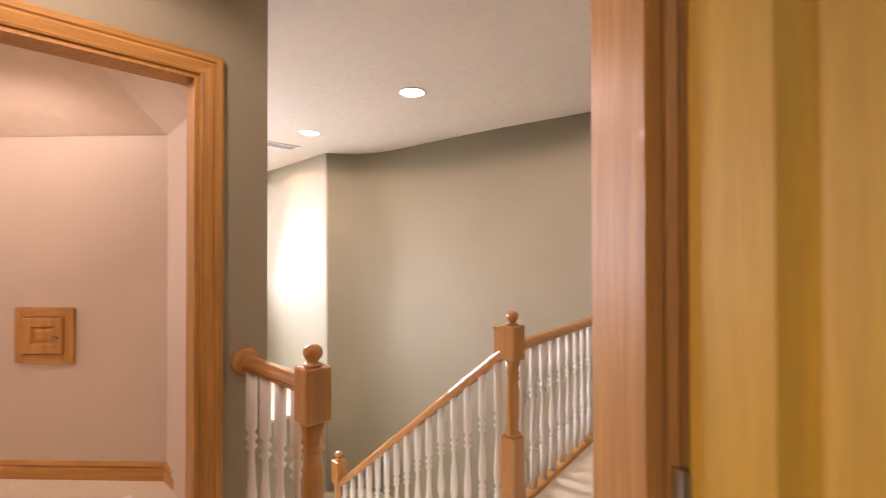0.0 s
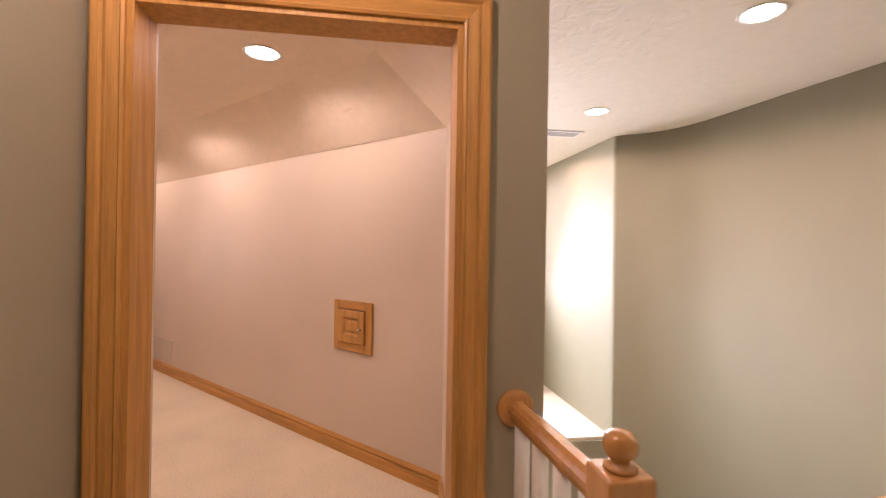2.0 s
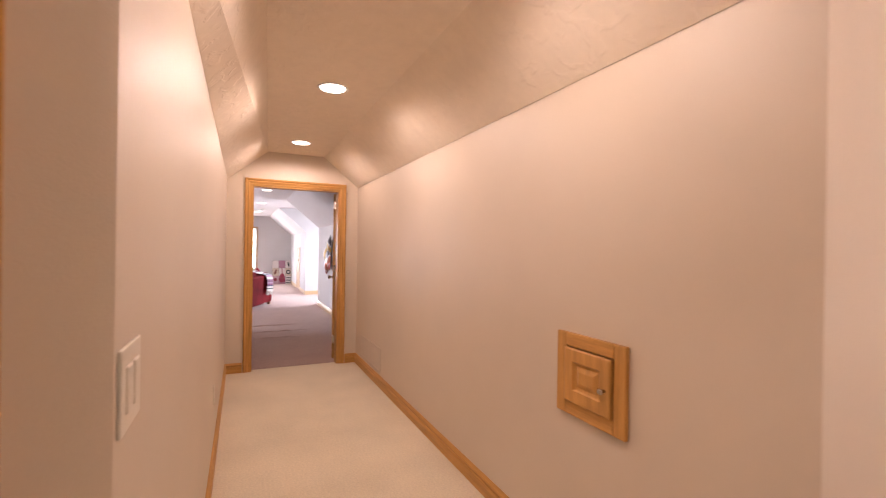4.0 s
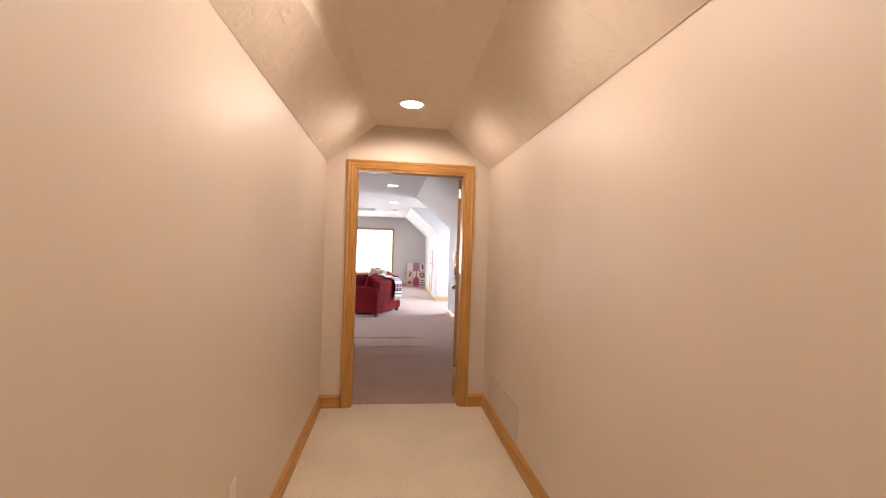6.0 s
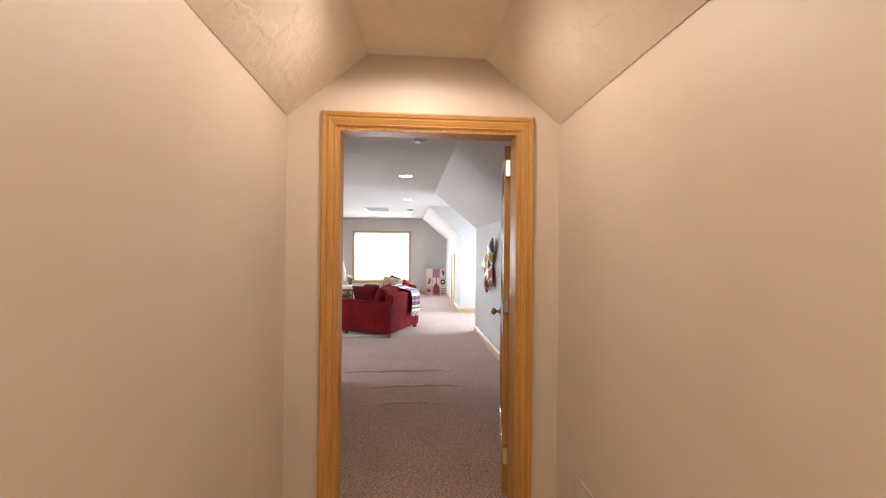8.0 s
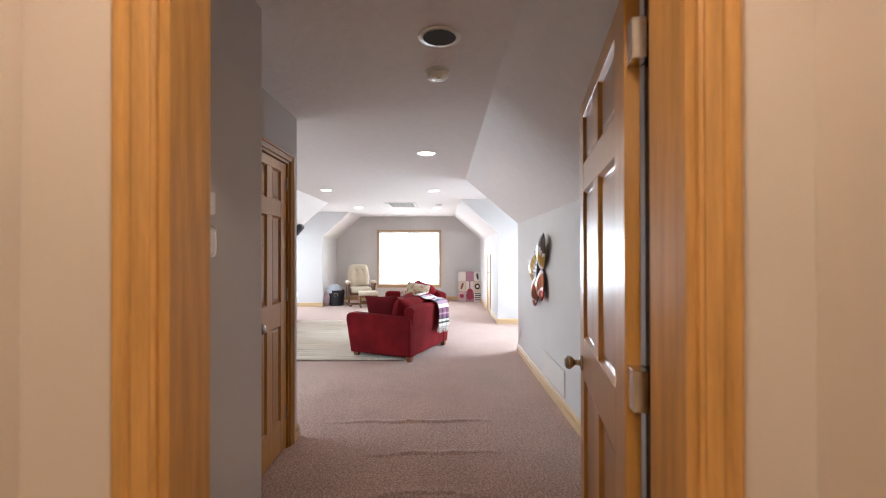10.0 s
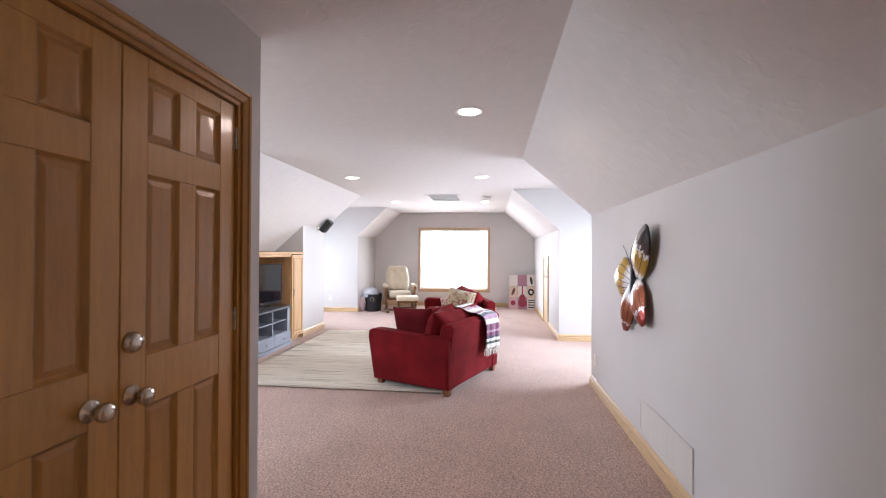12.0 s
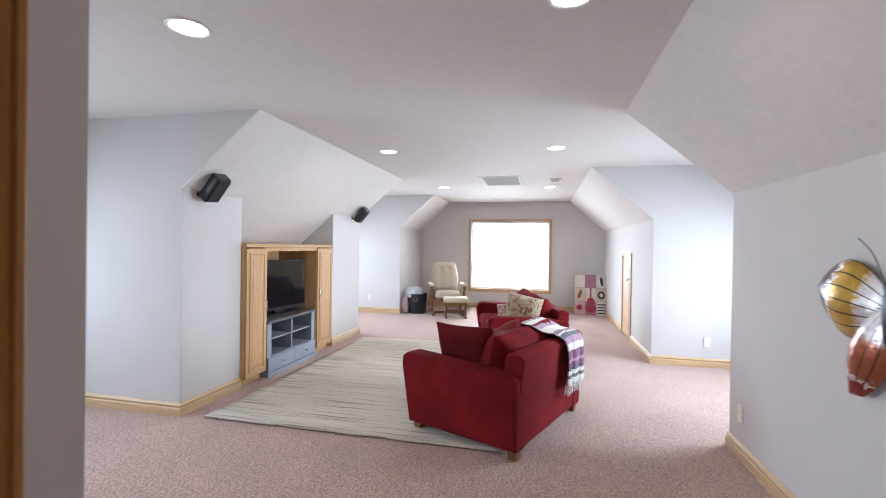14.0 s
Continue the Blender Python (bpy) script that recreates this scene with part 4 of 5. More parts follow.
def pillow(*args, **kw):
    return add_pillow(bmesh.new(), *args, **kw)


def soft_box(x0, y0, z0, x1, y1, z1, r=0.04):
    return box(x0, y0, z0, x1, y1, z1, r, 4)


def arm_mesh(x0, x1, depth, top, flare=0.05, lean=0.0):
    """Flared arm: side outline wider at the top, with a rounded upper edge."""
    outline = [(-0.01, 0.07), (depth - flare, 0.07), (depth + 0.01, top - 0.10), (depth + 0.005, top - 0.045), (depth - 0.03, top - 0.010), (depth - 0.07, top), (0.0, top - 0.035), (-0.025, top - 0.06)]
    bm = bmesh.new()
    add_side_prism(bm, outline, "x", x0, x1)
    for v in bm.verts:
        v.co.x += lean * max(0.0, v.co.z - 0.12) ** 1.4
    bmesh.ops.bevel(bm, geom=[e for e in bm.edges if abs(e.verts[0].co.x - e.verts[1].co.x) < 0.06], offset=0.028, segments=3, affect="EDGES", profile=0.5)
    return bm


def tube(points, r, sides=6):
    """Thin round cord through points."""
    bm = bmesh.new()
    rings = []
    for k, p in enumerate(points):
        d = (points[min(k + 1, len(points) - 1)] - points[max(k - 1, 0)]).normalized()
        u = d.orthogonal().normalized() if abs(d.x) > 0.9 else Vector((1, 0, 0))
        w = d.cross(u).normalized()
        rings.append([bm.verts.new(p + u * (r * math.cos(a)) + w * (r * math.sin(a))) for a in (2 * math.pi * q / sides for q in range(sides))])
    for a, b in zip(rings, rings[1:]):
        for q in range(sides):
            bm.faces.new((a[q], a[(q + 1) % sides], b[(q + 1) % sides], b[q]))
    return bm


def sofa(m, length, depth, label, group, arm_top=0.60, back_top=0.70, pillows=()):
    """Local x along the back, y from the back to the front, z up; origin at the near back corner."""
    s = root("sofa", m, label, "sofa", group)
    aw = 0.17
    part("arm", arm_mesh(0, aw, depth, arm_top, lean=-0.10), RED, s)
    part("arm", arm_mesh(length - aw, length, depth, arm_top, lean=0.10), RED, s)
    bm = bmesh.new()
    add_side_prism(bm, [(0.0, 0.07), (0.15, 0.07), (0.10, back_top - 0.06), (0.085, back_top - 0.012), (0.05, back_top), (-0.01, back_top - 0.004), (-0.045, back_top - 0.035), (-0.03, back_top - 0.20), (-0.004, back_top - 0.42)], "x", 0.035, length - 0.035)
    bmesh.ops.bevel(bm, geom=[e for e in bm.edges if abs(e.verts[0].co.x - e.verts[1].co.x) < 1e-5], offset=0.02, segments=3, affect="EDGES", profile=0.5)
    part("back", bm, RED, s)
    part("base", soft_box(aw - 0.02, 0.14, 0.08, length - aw + 0.02, depth - 0.05, 0.30, 0.03), RED, s)
    for sgn, x in ((-1, 0.006), (1, length - 0.006)):
        cord = [(0.01, 0.08), (-0.008, arm_top * 0.5), (-0.018, arm_top - 0.07), (0.006, arm_top - 0.043), (depth * 0.5, arm_top - 0.022), (depth - 0.07, arm_top - 0.006), (depth - 0.02, arm_top - 0.03), (depth - 0.006, arm_top - 0.10), (depth - 0.062, 0.08)]
        part("piping", tube([Vector((x + sgn * 0.10 * max(0.0, z - 0.12) ** 1.4, y, z)) for y, z in cord], 0.006), RED, s, "raised seam cord", True)
    n = 1 if length < 1.3 else 2
    w = (length - 2 * aw) / n
    for i in range(n):
        part("seat_cushion", soft_box(aw + w * i + 0.004, 0.20, 0.29, aw + w * (i + 1) - 0.004, depth - 0.02, 0.45, 0.05), RED, s, "", True)
        mm = Matrix.Translation((aw + w * (i + 0.5) - (0.05 if n == 1 else 0.0), 0.245, 0.585)) @ Matrix.Rotation(radians(14), 4, "X")
        part("back_cushion", pillow(w * (1.12 if n == 1 else 1.0), 0.42, 0.27, mm, seed=i + length), RED, s, "plump crimson back cushion", True)
    for x in (0.035, length - 0.105):
        for y in (0.0, depth - 0.14):
            bm = bmesh.new()
            add_box(bm, x, y, 0, x + 0.07, y + 0.07, 0.085)
            for v in bm.verts:
                if v.co.z < 0.01:
                    v.co.x += (x + 0.035 - v.co.x) * 0.25
                    v.co.y += (y + 0.035 - v.co.y) * 0.25
            part("foot", bm, FOOT, s, "tapered brown wooden foot")
    return s


SOFA_TURN = math.degrees(math.atan2(0.39, -0.92))


def sofa_pose(x, y, turn):
    """Back along the turned x axis, front to its left seen from above."""
    return Matrix.Translation((x, y, 0)) @ Matrix.Rotation(radians(turn), 4, "Z")


SM = sofa_pose(-10.895, 1.887, SOFA_TURN)
sofa(SM, 1.24, 0.93, "crimson velvet armchair-sized sofa with flared arms, on the rug edge", "crimson velvet sofas")
LM = sofa_pose(-13.32, 2.335, 194)
sofa(LM, 1.45, 0.90, "crimson velvet loveseat with rounded back cushions", "crimson velvet sofas", 0.59, 0.665)

# loose pillows
DARK_RED = fabric("dark_crimson_velvet", (0.10, 0.005, 0.008), 0.85, 0.02)
DARK_RED.node_tree.nodes["Principled BSDF"].inputs["Specular IOR Level"].default_value = 0.1


def cushion(name, m, w, h, t, mat, label, seed):
    return tagged(part(name, pillow(w, h, t, m, seed=seed), mat, None, "", True), label, "pillow")


cushion("throw_pillow", SM @ pose(0.265, 0.53, 0.605, -14, 2, 84), 0.54, 0.42, 0.16, DARK_RED, "dark crimson square throw pillow leaning on the sofa arm", 3)
cushion("throw_pillow", SM @ pose(0.44, 0.32, 0.62, 18, -8, 10), 0.52, 0.36, 0.20, RED, "crimson throw pillow slumped against the sofa back", 5)


def patterned(name, a, b, c, scale):
    m = fabric(name, a)
    nt = m.node_tree
    bs = nt.nodes["Principled BSDF"]
    co = nt.nodes.new("ShaderNodeTexCoord")
    vo = nt.nodes.new("ShaderNodeTexNoise")
    vo.inputs["Scale"].default_value, vo.inputs["Detail"].default_value, vo.inputs["Distortion"].default_value = scale, 1.5, 1.8
    nt.links.new(co.outputs["Object"], vo.inputs["Vector"])
    r = nt.nodes.new("ShaderNodeValToRGB")
    r.color_ramp.interpolation = "CONSTANT"
    r.color_ramp.elements[0].color, r.color_ramp.elements[1].color = (*b, 1), (*a, 1)
    r.color_ramp.elements[1].position = 0.45
    e = r.color_ramp.elements.new(0.56)
    e.color = (*c, 1)
    nt.links.new(vo.outputs["Fac"], r.inputs[0])
    nt.links.new(r.outputs[0], bs.inputs["Base Color"])
    return m


FLORAL = patterned("floral_weave", (0.42, 0.36, 0.22), (0.30, 0.12, 0.10), (0.52, 0.47, 0.33), 16)
FLORAL2 = patterned("striped_weave", (0.48, 0.36, 0.30), (0.25, 0.06, 0.07), (0.55, 0.48, 0.40), 22)
cushion("throw_pillow", LM @ pose(0.30, 0.46, 0.60, 12, -8, 50), 0.48, 0.44, 0.16, FLORAL, "large floral throw pillow in beige and brown", 7)
cushion("throw_pillow", LM @ pose(0.42, 0.58, 0.55, 10, 12, 52), 0.36, 0.30, 0.12, FLORAL2, "small striped throw pillow in rose and beige", 9)
cushion("throw_pillow", LM @ pose(0.62, 0.34, 0.64, 16, -6, 8), 0.52, 0.38, 0.20, RED, "crimson throw pillow on the loveseat", 11)
cushion("throw_pillow", LM @ pose(1.00, 0.34, 0.63, 16, 8, -8), 0.50, 0.36, 0.20, RED, "crimson throw pillow on the loveseat", 13)


# striped blanket over the sofa back
def striped(name, bands, axis=1, rough=0.95):
    m = fabric(name, (0.5, 0.5, 0.5))
    nt = m.node_tree
    bs = nt.nodes["Principled BSDF"]
    co = nt.nodes.new("ShaderNodeTexCoord")
    sep = nt.nodes.new("ShaderNodeSeparateXYZ")
    nt.links.new(co.outputs["UV"], sep.inputs[0])
    r = nt.nodes.new("ShaderNodeValToRGB")
    r.color_ramp.interpolation = "CONSTANT"
    els = r.color_ramp.elements
    els[0].position, els[0].color = 0.0, (*bands[0][1], 1)
    els[1].position, els[1].color = bands[1][0], (*bands[1][1], 1)
    for p, c in bands[2:]:
        e = els.new(p)
        e.color = (*c, 1)
    nt.links.new(sep.outputs[axis], r.inputs[0])
    n = nt.nodes.new("ShaderNodeTexNoise")
    n.inputs["Scale"].default_value = 260
    nt.links.new(co.outputs["Object"], n.inputs["Vector"])
    mx = nt.nodes.new("ShaderNodeMix")
    mx.data_type, mx.blend_type = "RGBA", "OVERLAY"
    mx.inputs["Factor"].default_value = 0.35
    nt.links.new(r.outputs[0], mx.inputs["A"])
    nt.links.new(n.outputs["Fac"], mx.inputs["B"])
    nt.links.new(mx.outputs["Result"], bs.inputs["Base Color"])
    return m


CRM, PUR, GRN, NAV, LIL = (0.72, 0.68, 0.62), (0.17, 0.03, 0.10), (0.05, 0.08, 0.06), (0.04, 0.04, 0.09), (0.42, 0.25, 0.36)
BLANKET = striped("striped_wool", [(0, CRM), (0.05, LIL), (0.09, CRM), (0.16, NAV), (0.19, CRM), (0.24, GRN), (0.27, LIL), (0.32, CRM), (0.42, PUR), (0.47, CRM), (0.50, NAV), (0.53, LIL), (0.60, CRM), (0.67, PUR), (0.76, LIL), (0.79, PUR), (0.84, NAV), (0.87, CRM), (0.91, GRN), (0.94, CRM)])
path = [(0.44, 0.66), (0.37, 0.75), (0.28, 0.785), (0.18, 0.765), (0.10, 0.728), (0.01, 0.718), (-0.045, 0.70), (-0.062, 0.64), (-0.064, 0.57), (-0.060, 0.50), (-0.054, 0.42), (-0.048, 0.34)]


def along(path, k):
    s = k * (len(path) - 1)
    i = min(int(s), len(path) - 2)
    f = s - i
    return tuple(a + (b - a) * f for a, b in zip(path[i], path[i + 1]))


bm = bmesh.new()
uv = bm.loops.layers.uv.new("UVMap")
NU, NV = 22, 44
grid = []
for j in range(NV + 1):
    v = j / NV
    y, z = along(path, v)
    row = []
    for i in range(NU + 1):
        u = i / NU
        x = 0.62 + 0.42 * u + 0.12 * v - 0.04 * v * u
        fold = (0.016 * math.sin(u * 15 + 2.5 * v) + 0.009 * math.sin(u * 31 + 1.0)) * (0.3 + v)
        out = -0.012 - abs(fold) if v > 0.5 else 0.0
        lift = 0.010 + 0.5 * abs(fold) if v <= 0.5 else 0.0
        row.append(bm.verts.new(SM @ Vector((x, y + out, z + lift - 0.03 * v * u + 0.02 * noise.noise(Vector((u * 3, v * 3, 1.0))) * (v < 0.6)))))
    grid.append(row)
for j in range(NV):
    for i in range(NU):
        f = bm.faces.new((grid[j][i], grid[j][i + 1], grid[j + 1][i + 1], grid[j + 1][i]))
        for loop, (a, b) in zip(f.loops, ((i, j), (i + 1, j), (i + 1, j + 1), (i, j + 1))):
            loop[uv].uv = (a / NU, b / NV)
bl = root("blanket", Matrix(), "striped cream, purple and navy wool blanket over the sofa back", "blanket")
cloth = part("cloth", bm, BLANKET, bl, "", True)
sol = cloth.modifiers.new("thick", "SOLIDIFY")
sol.thickness, sol.offset = 0.006, 0
bm = bmesh.new()
FRINGE = fabric("cream_fringe", (0.70, 0.66, 0.58))
rnd = random.Random(4)
for i in range(34):
    u = (i + 0.5) / 34
    a = SM @ Vector((0.74 + 0.38 * u, -0.066, 0.346 - 0.03 * u))
    b = a + Vector((rnd.uniform(-0.012, 0.012), rnd.uniform(-0.012, 0.012), -0.075 - rnd.uniform(0, 0.02)))
    r = 0.0028
    va = [bm.verts.new(a + Vector((r * math.cos(k), r * math.sin(k), 0))) for k in (0, 2.1, 4.2)]
    vb = [bm.verts.new(b + Vector((r * math.cos(k), r * math.sin(k), 0))) for k in (0, 2.1, 4.2)]
    for k in range(3):
        bm.faces.new((va[k], va[(k + 1) % 3], vb[(k + 1) % 3], vb[k]))
part("fringe", bm, FRINGE, bl, "cream twisted fringe")

# rug with uneven woven stripes
RX0, RX1, RY0, RY1 = -11.03, -14.19, -0.55, 1.84
bm = bmesh.new()
uv = bm.loops.layers.uv.new("UVMap")
NX, NY = 40, 30
grid = [[bm.verts.new((RX0 + (RX1 - RX0) * i / NX + 0.012 * noise.noise(Vector((j * 0.3, i * 0.1, 5))), RY0 + (RY1 - RY0) * j / NY + 0.010 * noise.noise(Vector((i * 0.3, 2, j * 0.1))), 0.013 + 0.004 * noise.noise(Vector((i * 0.4, j * 0.4, 0))))) for j in range(NY + 1)] for i in range(NX + 1)]
for i in range(NX):
    for j in range(NY):
        bm.faces.new((grid[i][j], grid[i + 1][j], grid[i + 1][j + 1], grid[i][j + 1]))
rug_mat = material("woven_rag_wool", (0.52, 0.47, 0.40), 0.95, 0, 0.3, 1.0, 0.6, 30, 0, (80, 1.3, 1), 0.1, 0.20)
nt = rug_mat.node_tree
for nd in nt.nodes:
    if nd.bl_idname == "ShaderNodeValToRGB":
        nd.color_ramp.elements[0].position, nd.color_ramp.elements[0].color = 0.36, (0.27, 0.215, 0.165, 1)
        nd.color_ramp.elements[1].position, nd.color_ramp.elements[1].color = 0.60, (0.70, 0.63, 0.52, 1)
        e = nd.color_ramp.elements.new(0.45)
        e.color = (0.62, 0.56, 0.47, 1)
rug = tagged(part("rug", bm, rug_mat, None, "", True), "flat-woven cream and brown striped area rug on carpet", "rug")
rs = rug.modifiers.new("thick", "SOLIDIFY")
rs.thickness, rs.offset = 0.010, -1

# rucks in the carpet near the doorway
for k, (xa, ya, yb, hgt) in enumerate(((-9.02, 1.30, 2.75, 0.022), (-8.45, 1.75, 2.75, 0.018), (-7.95, 1.75, 2.6, 0.010))):
    bm = bmesh.new()
    rows = []
    for i in range(41):
        f = i / 40
        x = xa + 0.035 * noise.noise(Vector((f * 5, k * 3.7, 0))) + 0.02 * math.sin(f * 5 + k)
        y = ya + (yb - ya) * f
        e = math.sin(math.pi * f) ** 0.6 * hgt * (0.75 + 0.5 * noise.noise(Vector((f * 7, k, 2))))
        rows.append([bm.verts.new((x + dx, y, 0.0022 + e * q)) for dx, q in ((-0.07, 0), (-0.035, 0.30), (-0.012, 0.9), (0.0, 1.0), (0.010, 0.75), (0.020, 0.15), (0.035, 0))])
    for a, b in zip(rows, rows[1:]):
        for i in range(6):
            bm.faces.new((a[i], a[i + 1], b[i + 1], b[i]))
    o = structure("carpet_ruck", bm, CARPET_ROOM, "low loose ruck in the taupe carpet", "floor")
    for p in o.data.polygons:
        p.use_smooth = True

# ---- media cabinet, stand and television ----
MAPLE = wood("pale_maple_upright", (0.53, 0.315, 0.145), 0.65, "z", 0.0, 0.12)
mc = root("media_cabinet", Matrix.Translation((P1 - 0.002, LY + 0.04, 0)) @ Matrix.Rotation(radians(180), 4, "Z"), "built-in pale maple media cabinet with two tall doors", "cabinet")
CWD = 1.76
# local: x runs away from the entrance, y into the wall
part("top", box(-0.005, -0.025, 1.355, CWD + 0.005, 0.56, 1.39, 0.006, 2), MAPLE, mc)
for x0, x1 in ((0.0, 0.33), (1.36, CWD)):
    bm = bmesh.new()
    add_box(bm, x0, 0.0, 0.08, x0 + 0.018, 0.55, 1.355)
    add_box(bm, x1 - 0.018, 0.0, 0.08, x1, 0.55, 1.355)
    add_box(bm, x0 + 0.018, 0.53, 0.08, x1 - 0.018, 0.55, 1.355)
    add_box(bm, x0 + 0.018, 0.0, 0.08, x1 - 0.018, 0.53, 0.10)
    part("carcass", bm, MAPLE, mc)
    part("toe_kick", box(x0, 0.06, 0.0, x1, 0.08, 0.08), MAPLE, mc)
    d = part("door", box(x0 + 0.006, -0.020, 0.085, x1 - 0.006, -0.002, 1.345, 0.003, 1), MAPLE, mc)
    w = x1 - x0
    bm = bmesh.new()
    ring = []
    for inset, y in ((0.046, -0.017), (0.050, -0.027), (0.060, -0.027), (0.066, -0.0195), (0.082, -0.0195), (0.098, -0.025)):
        ring.append([bm.verts.new((xx, y, zz)) for xx, zz in ((x0 + inset, 0.085 + inset), (x1 - inset, 0.085 + inset), (x1 - inset, 1.345 - inset), (x0 + inset, 1.345 - inset))])
    for a, b in zip(ring, ring[1:]):
        for i in range(4):
            bm.faces.new((a[i], a[(i + 1) % 4], b[(i + 1) % 4], b[i]))
    bm.faces.new(ring[-1])
    for vv in bm.verts:
        vv.co.y -= 0.002
    part("raised_panel", bm, MAPLE, d)
    hx = x1 - 0.035 if x0 < 0.5 else x0 + 0.035
    hb = bmesh.new()
    add_lathe(hb, [(0.005, 0.0), (0.006, 0.03), (0.0045, 0.05), (0.006, 0.07), (0.005, 0.10)], Matrix.Translation((hx, -0.045, 0.72)), 10)
    add_box(hb, hx - 0.005, -0.045, 0.722, hx + 0.005, -0.02, 0.732)
    add_box(hb, hx - 0.005, -0.045, 0.808, hx + 0.005, -0.02, 0.818)
    part("handle", hb, NICKEL, d, "nickel pull handle")
part("back_panel", box(0.33, 0.53, 0.0, 1.36, 0.55, 1.355), MAPLE, mc, "maple back of the open bay")
part("header", box(0.33, 0.0, 1.315, 1.36, 0.02, 1.355), MAPLE, mc)

GREY = material("silver_grey_laminate", (0.27, 0.29, 0.34), 0.4, 0, 0.05, 8)
GREY_D = material("dark_grey_top", (0.09, 0.09, 0.10), 0.35, 0, 0.05, 8)
SMOKE = material("smoked_glass", (0.06, 0.065, 0.075), 0.08, 0, 0.02, 4)
tv_s = root("tv_stand", Matrix.Translation((P1 - 0.36, LY + 0.045, 0)) @ Matrix.Rotation(radians(180), 4, "Z"), "silver-grey television stand with glass doors and drawers", "tv stand")
SWD = 0.97
part("plinth", box(-0.01, -0.03, 0.0, SWD + 0.01, 0.45, 0.045, 0.004, 1), GREY, tv_s)
part("top", box(-0.01, -0.02, 0.555, SWD + 0.01, 0.46, 0.585, 0.004, 1), GREY_D, tv_s, "dark top board")
for x0, x1 in ((0, 0.075), (SWD - 0.075, SWD)):
    part("side_panel", box(x0, 0.0, 0.045, x1, 0.45, 0.555), GREY, tv_s)
part("back_panel", box(0.075, 0.43, 0.045, SWD - 0.075, 0.45, 0.555), GREY_D, tv_s)
for x0, x1 in ((0.0, SWD / 2 - 0.003), (SWD / 2 + 0.003, SWD)):
    dr = part("drawer", box(x0, -0.018, 0.05, x1, -0.001, 0.20, 0.003, 1), GREY, tv_s)
    part("knob", lathe([(0.006, 0), (0.006, 0.012), (0.013, 0.018), (0.011, 0.024)], Matrix.Translation(((x0 + x1) / 2, -0.018, 0.13)) @ Matrix.Rotation(radians(90), 4, "X"), 14), NICKEL, dr, "", True)
part("shelf", box(0.075, 0.02, 0.375, SWD - 0.075, 0.42, 0.389), GREY, tv_s)
part("divider", box(SWD / 2 - 0.010, 0.015, 0.205, SWD / 2 + 0.010, 0.42, 0.555), GREY, tv_s)
part("bottom_board", box(0.075, 0.0, 0.20, SWD - 0.075, 0.43, 0.212), GREY, tv_s)

BLACK = material("black_plastic", (0.015, 0.015, 0.017), 0.3, 0, 0.1, 10)
PANEL = material("dark_screen", (0.010, 0.011, 0.013), 0.06, 0, 0.02, 3)
tv = root("television", Matrix.Translation((P1 - 0.84, LY - 0.13, 0.585)) @ Matrix.Rotation(radians(180 - 12), 4, "Z"), "black flat television, switched off, on its stand", "television")
part("cabinet", box(-0.42, 0.0, 0.045, 0.42, 0.05, 0.625, 0.006, 2), BLACK, tv)
part("screen", box(-0.398, -0.0015, 0.085, 0.398, 0.004, 0.603), PANEL, tv, "glossy dark screen")
part("rear_housing", box(-0.26, 0.05, 0.12, 0.26, 0.12, 0.52, 0.02, 2), BLACK, tv)
part("neck", box(-0.06, 0.01, 0.01, 0.06, 0.06, 0.09), BLACK, tv)
part("foot", box(-0.20, -0.07, 0.0, 0.20, 0.13, 0.018, 0.008, 2), BLACK, tv)
part("badge", box(-0.02, -0.003, 0.057, 0.02, 0.0, 0.066), NICKEL, tv, "small silver badge")


def speaker(x, y, z, turn, label):
    s = root("loudspeaker", pose(x, y, z, 0, 0, turn), label, "speaker", "wall speakers beside the media cabinet")
    bm = bmesh.new()
    bx = Matrix.Translation((0.0, -0.15, 0.05)) @ Matrix.Rotation(radians(42), 4, "X") @ Matrix.Rotation(radians(-6), 4, "Y")
    add_box(bm, -0.075, -0.050, -0.125, 0.075, 0.050, 0.125, 0.022, 3)
    bmesh.ops.transform(bm, matrix=bx, verts=bm.verts)
    part("cabinet", bm, BLACK, s)
    bm = bmesh.new()
    add_box(bm, -0.062, -0.056, -0.11, 0.062, -0.047, 0.11, 0.004, 1)
    bmesh.ops.transform(bm, matrix=bx, verts=bm.verts)
    part("grille", bm, GRILLE_CLOTH, s, "black cloth grille")
    bm = bmesh.new()
    add_lathe(bm, [(0.012, 0.0), (0.010, 0.10)], Matrix.Rotation(radians(90), 4, "X"), 12)
    add_lathe(bm, [(0.035, 0.0), (0.035, 0.008), (0.02, 0.014)], Matrix.Rotation(radians(90), 4, "X"), 20)
    part("bracket", bm, NICKEL, s, "metal wall bracket")
    return s


GRILLE_CLOTH = material("black_grille_cloth", (0.02, 0.02, 0.022), 0.9, 0, 0.1, 10, 0.4, 300)
speaker(AL1[1] - 0.18, LY, 1.80, 180, "black loudspeaker tilted on a wall bracket")
speaker(P2 - 0.62, LY, 1.80, 180, "black loudspeaker tilted on a far wall bracket")


# ---- far corner: glider, ottoman, basket, leaning canvas ----
CREAM = fabric("cream_upholstery", (0.62, 0.56, 0.44), 0.9, 0.1, 0.06, 5)
BROWN = wood("walnut_glider_wood", (0.17, 0.075, 0.03), 0.3)


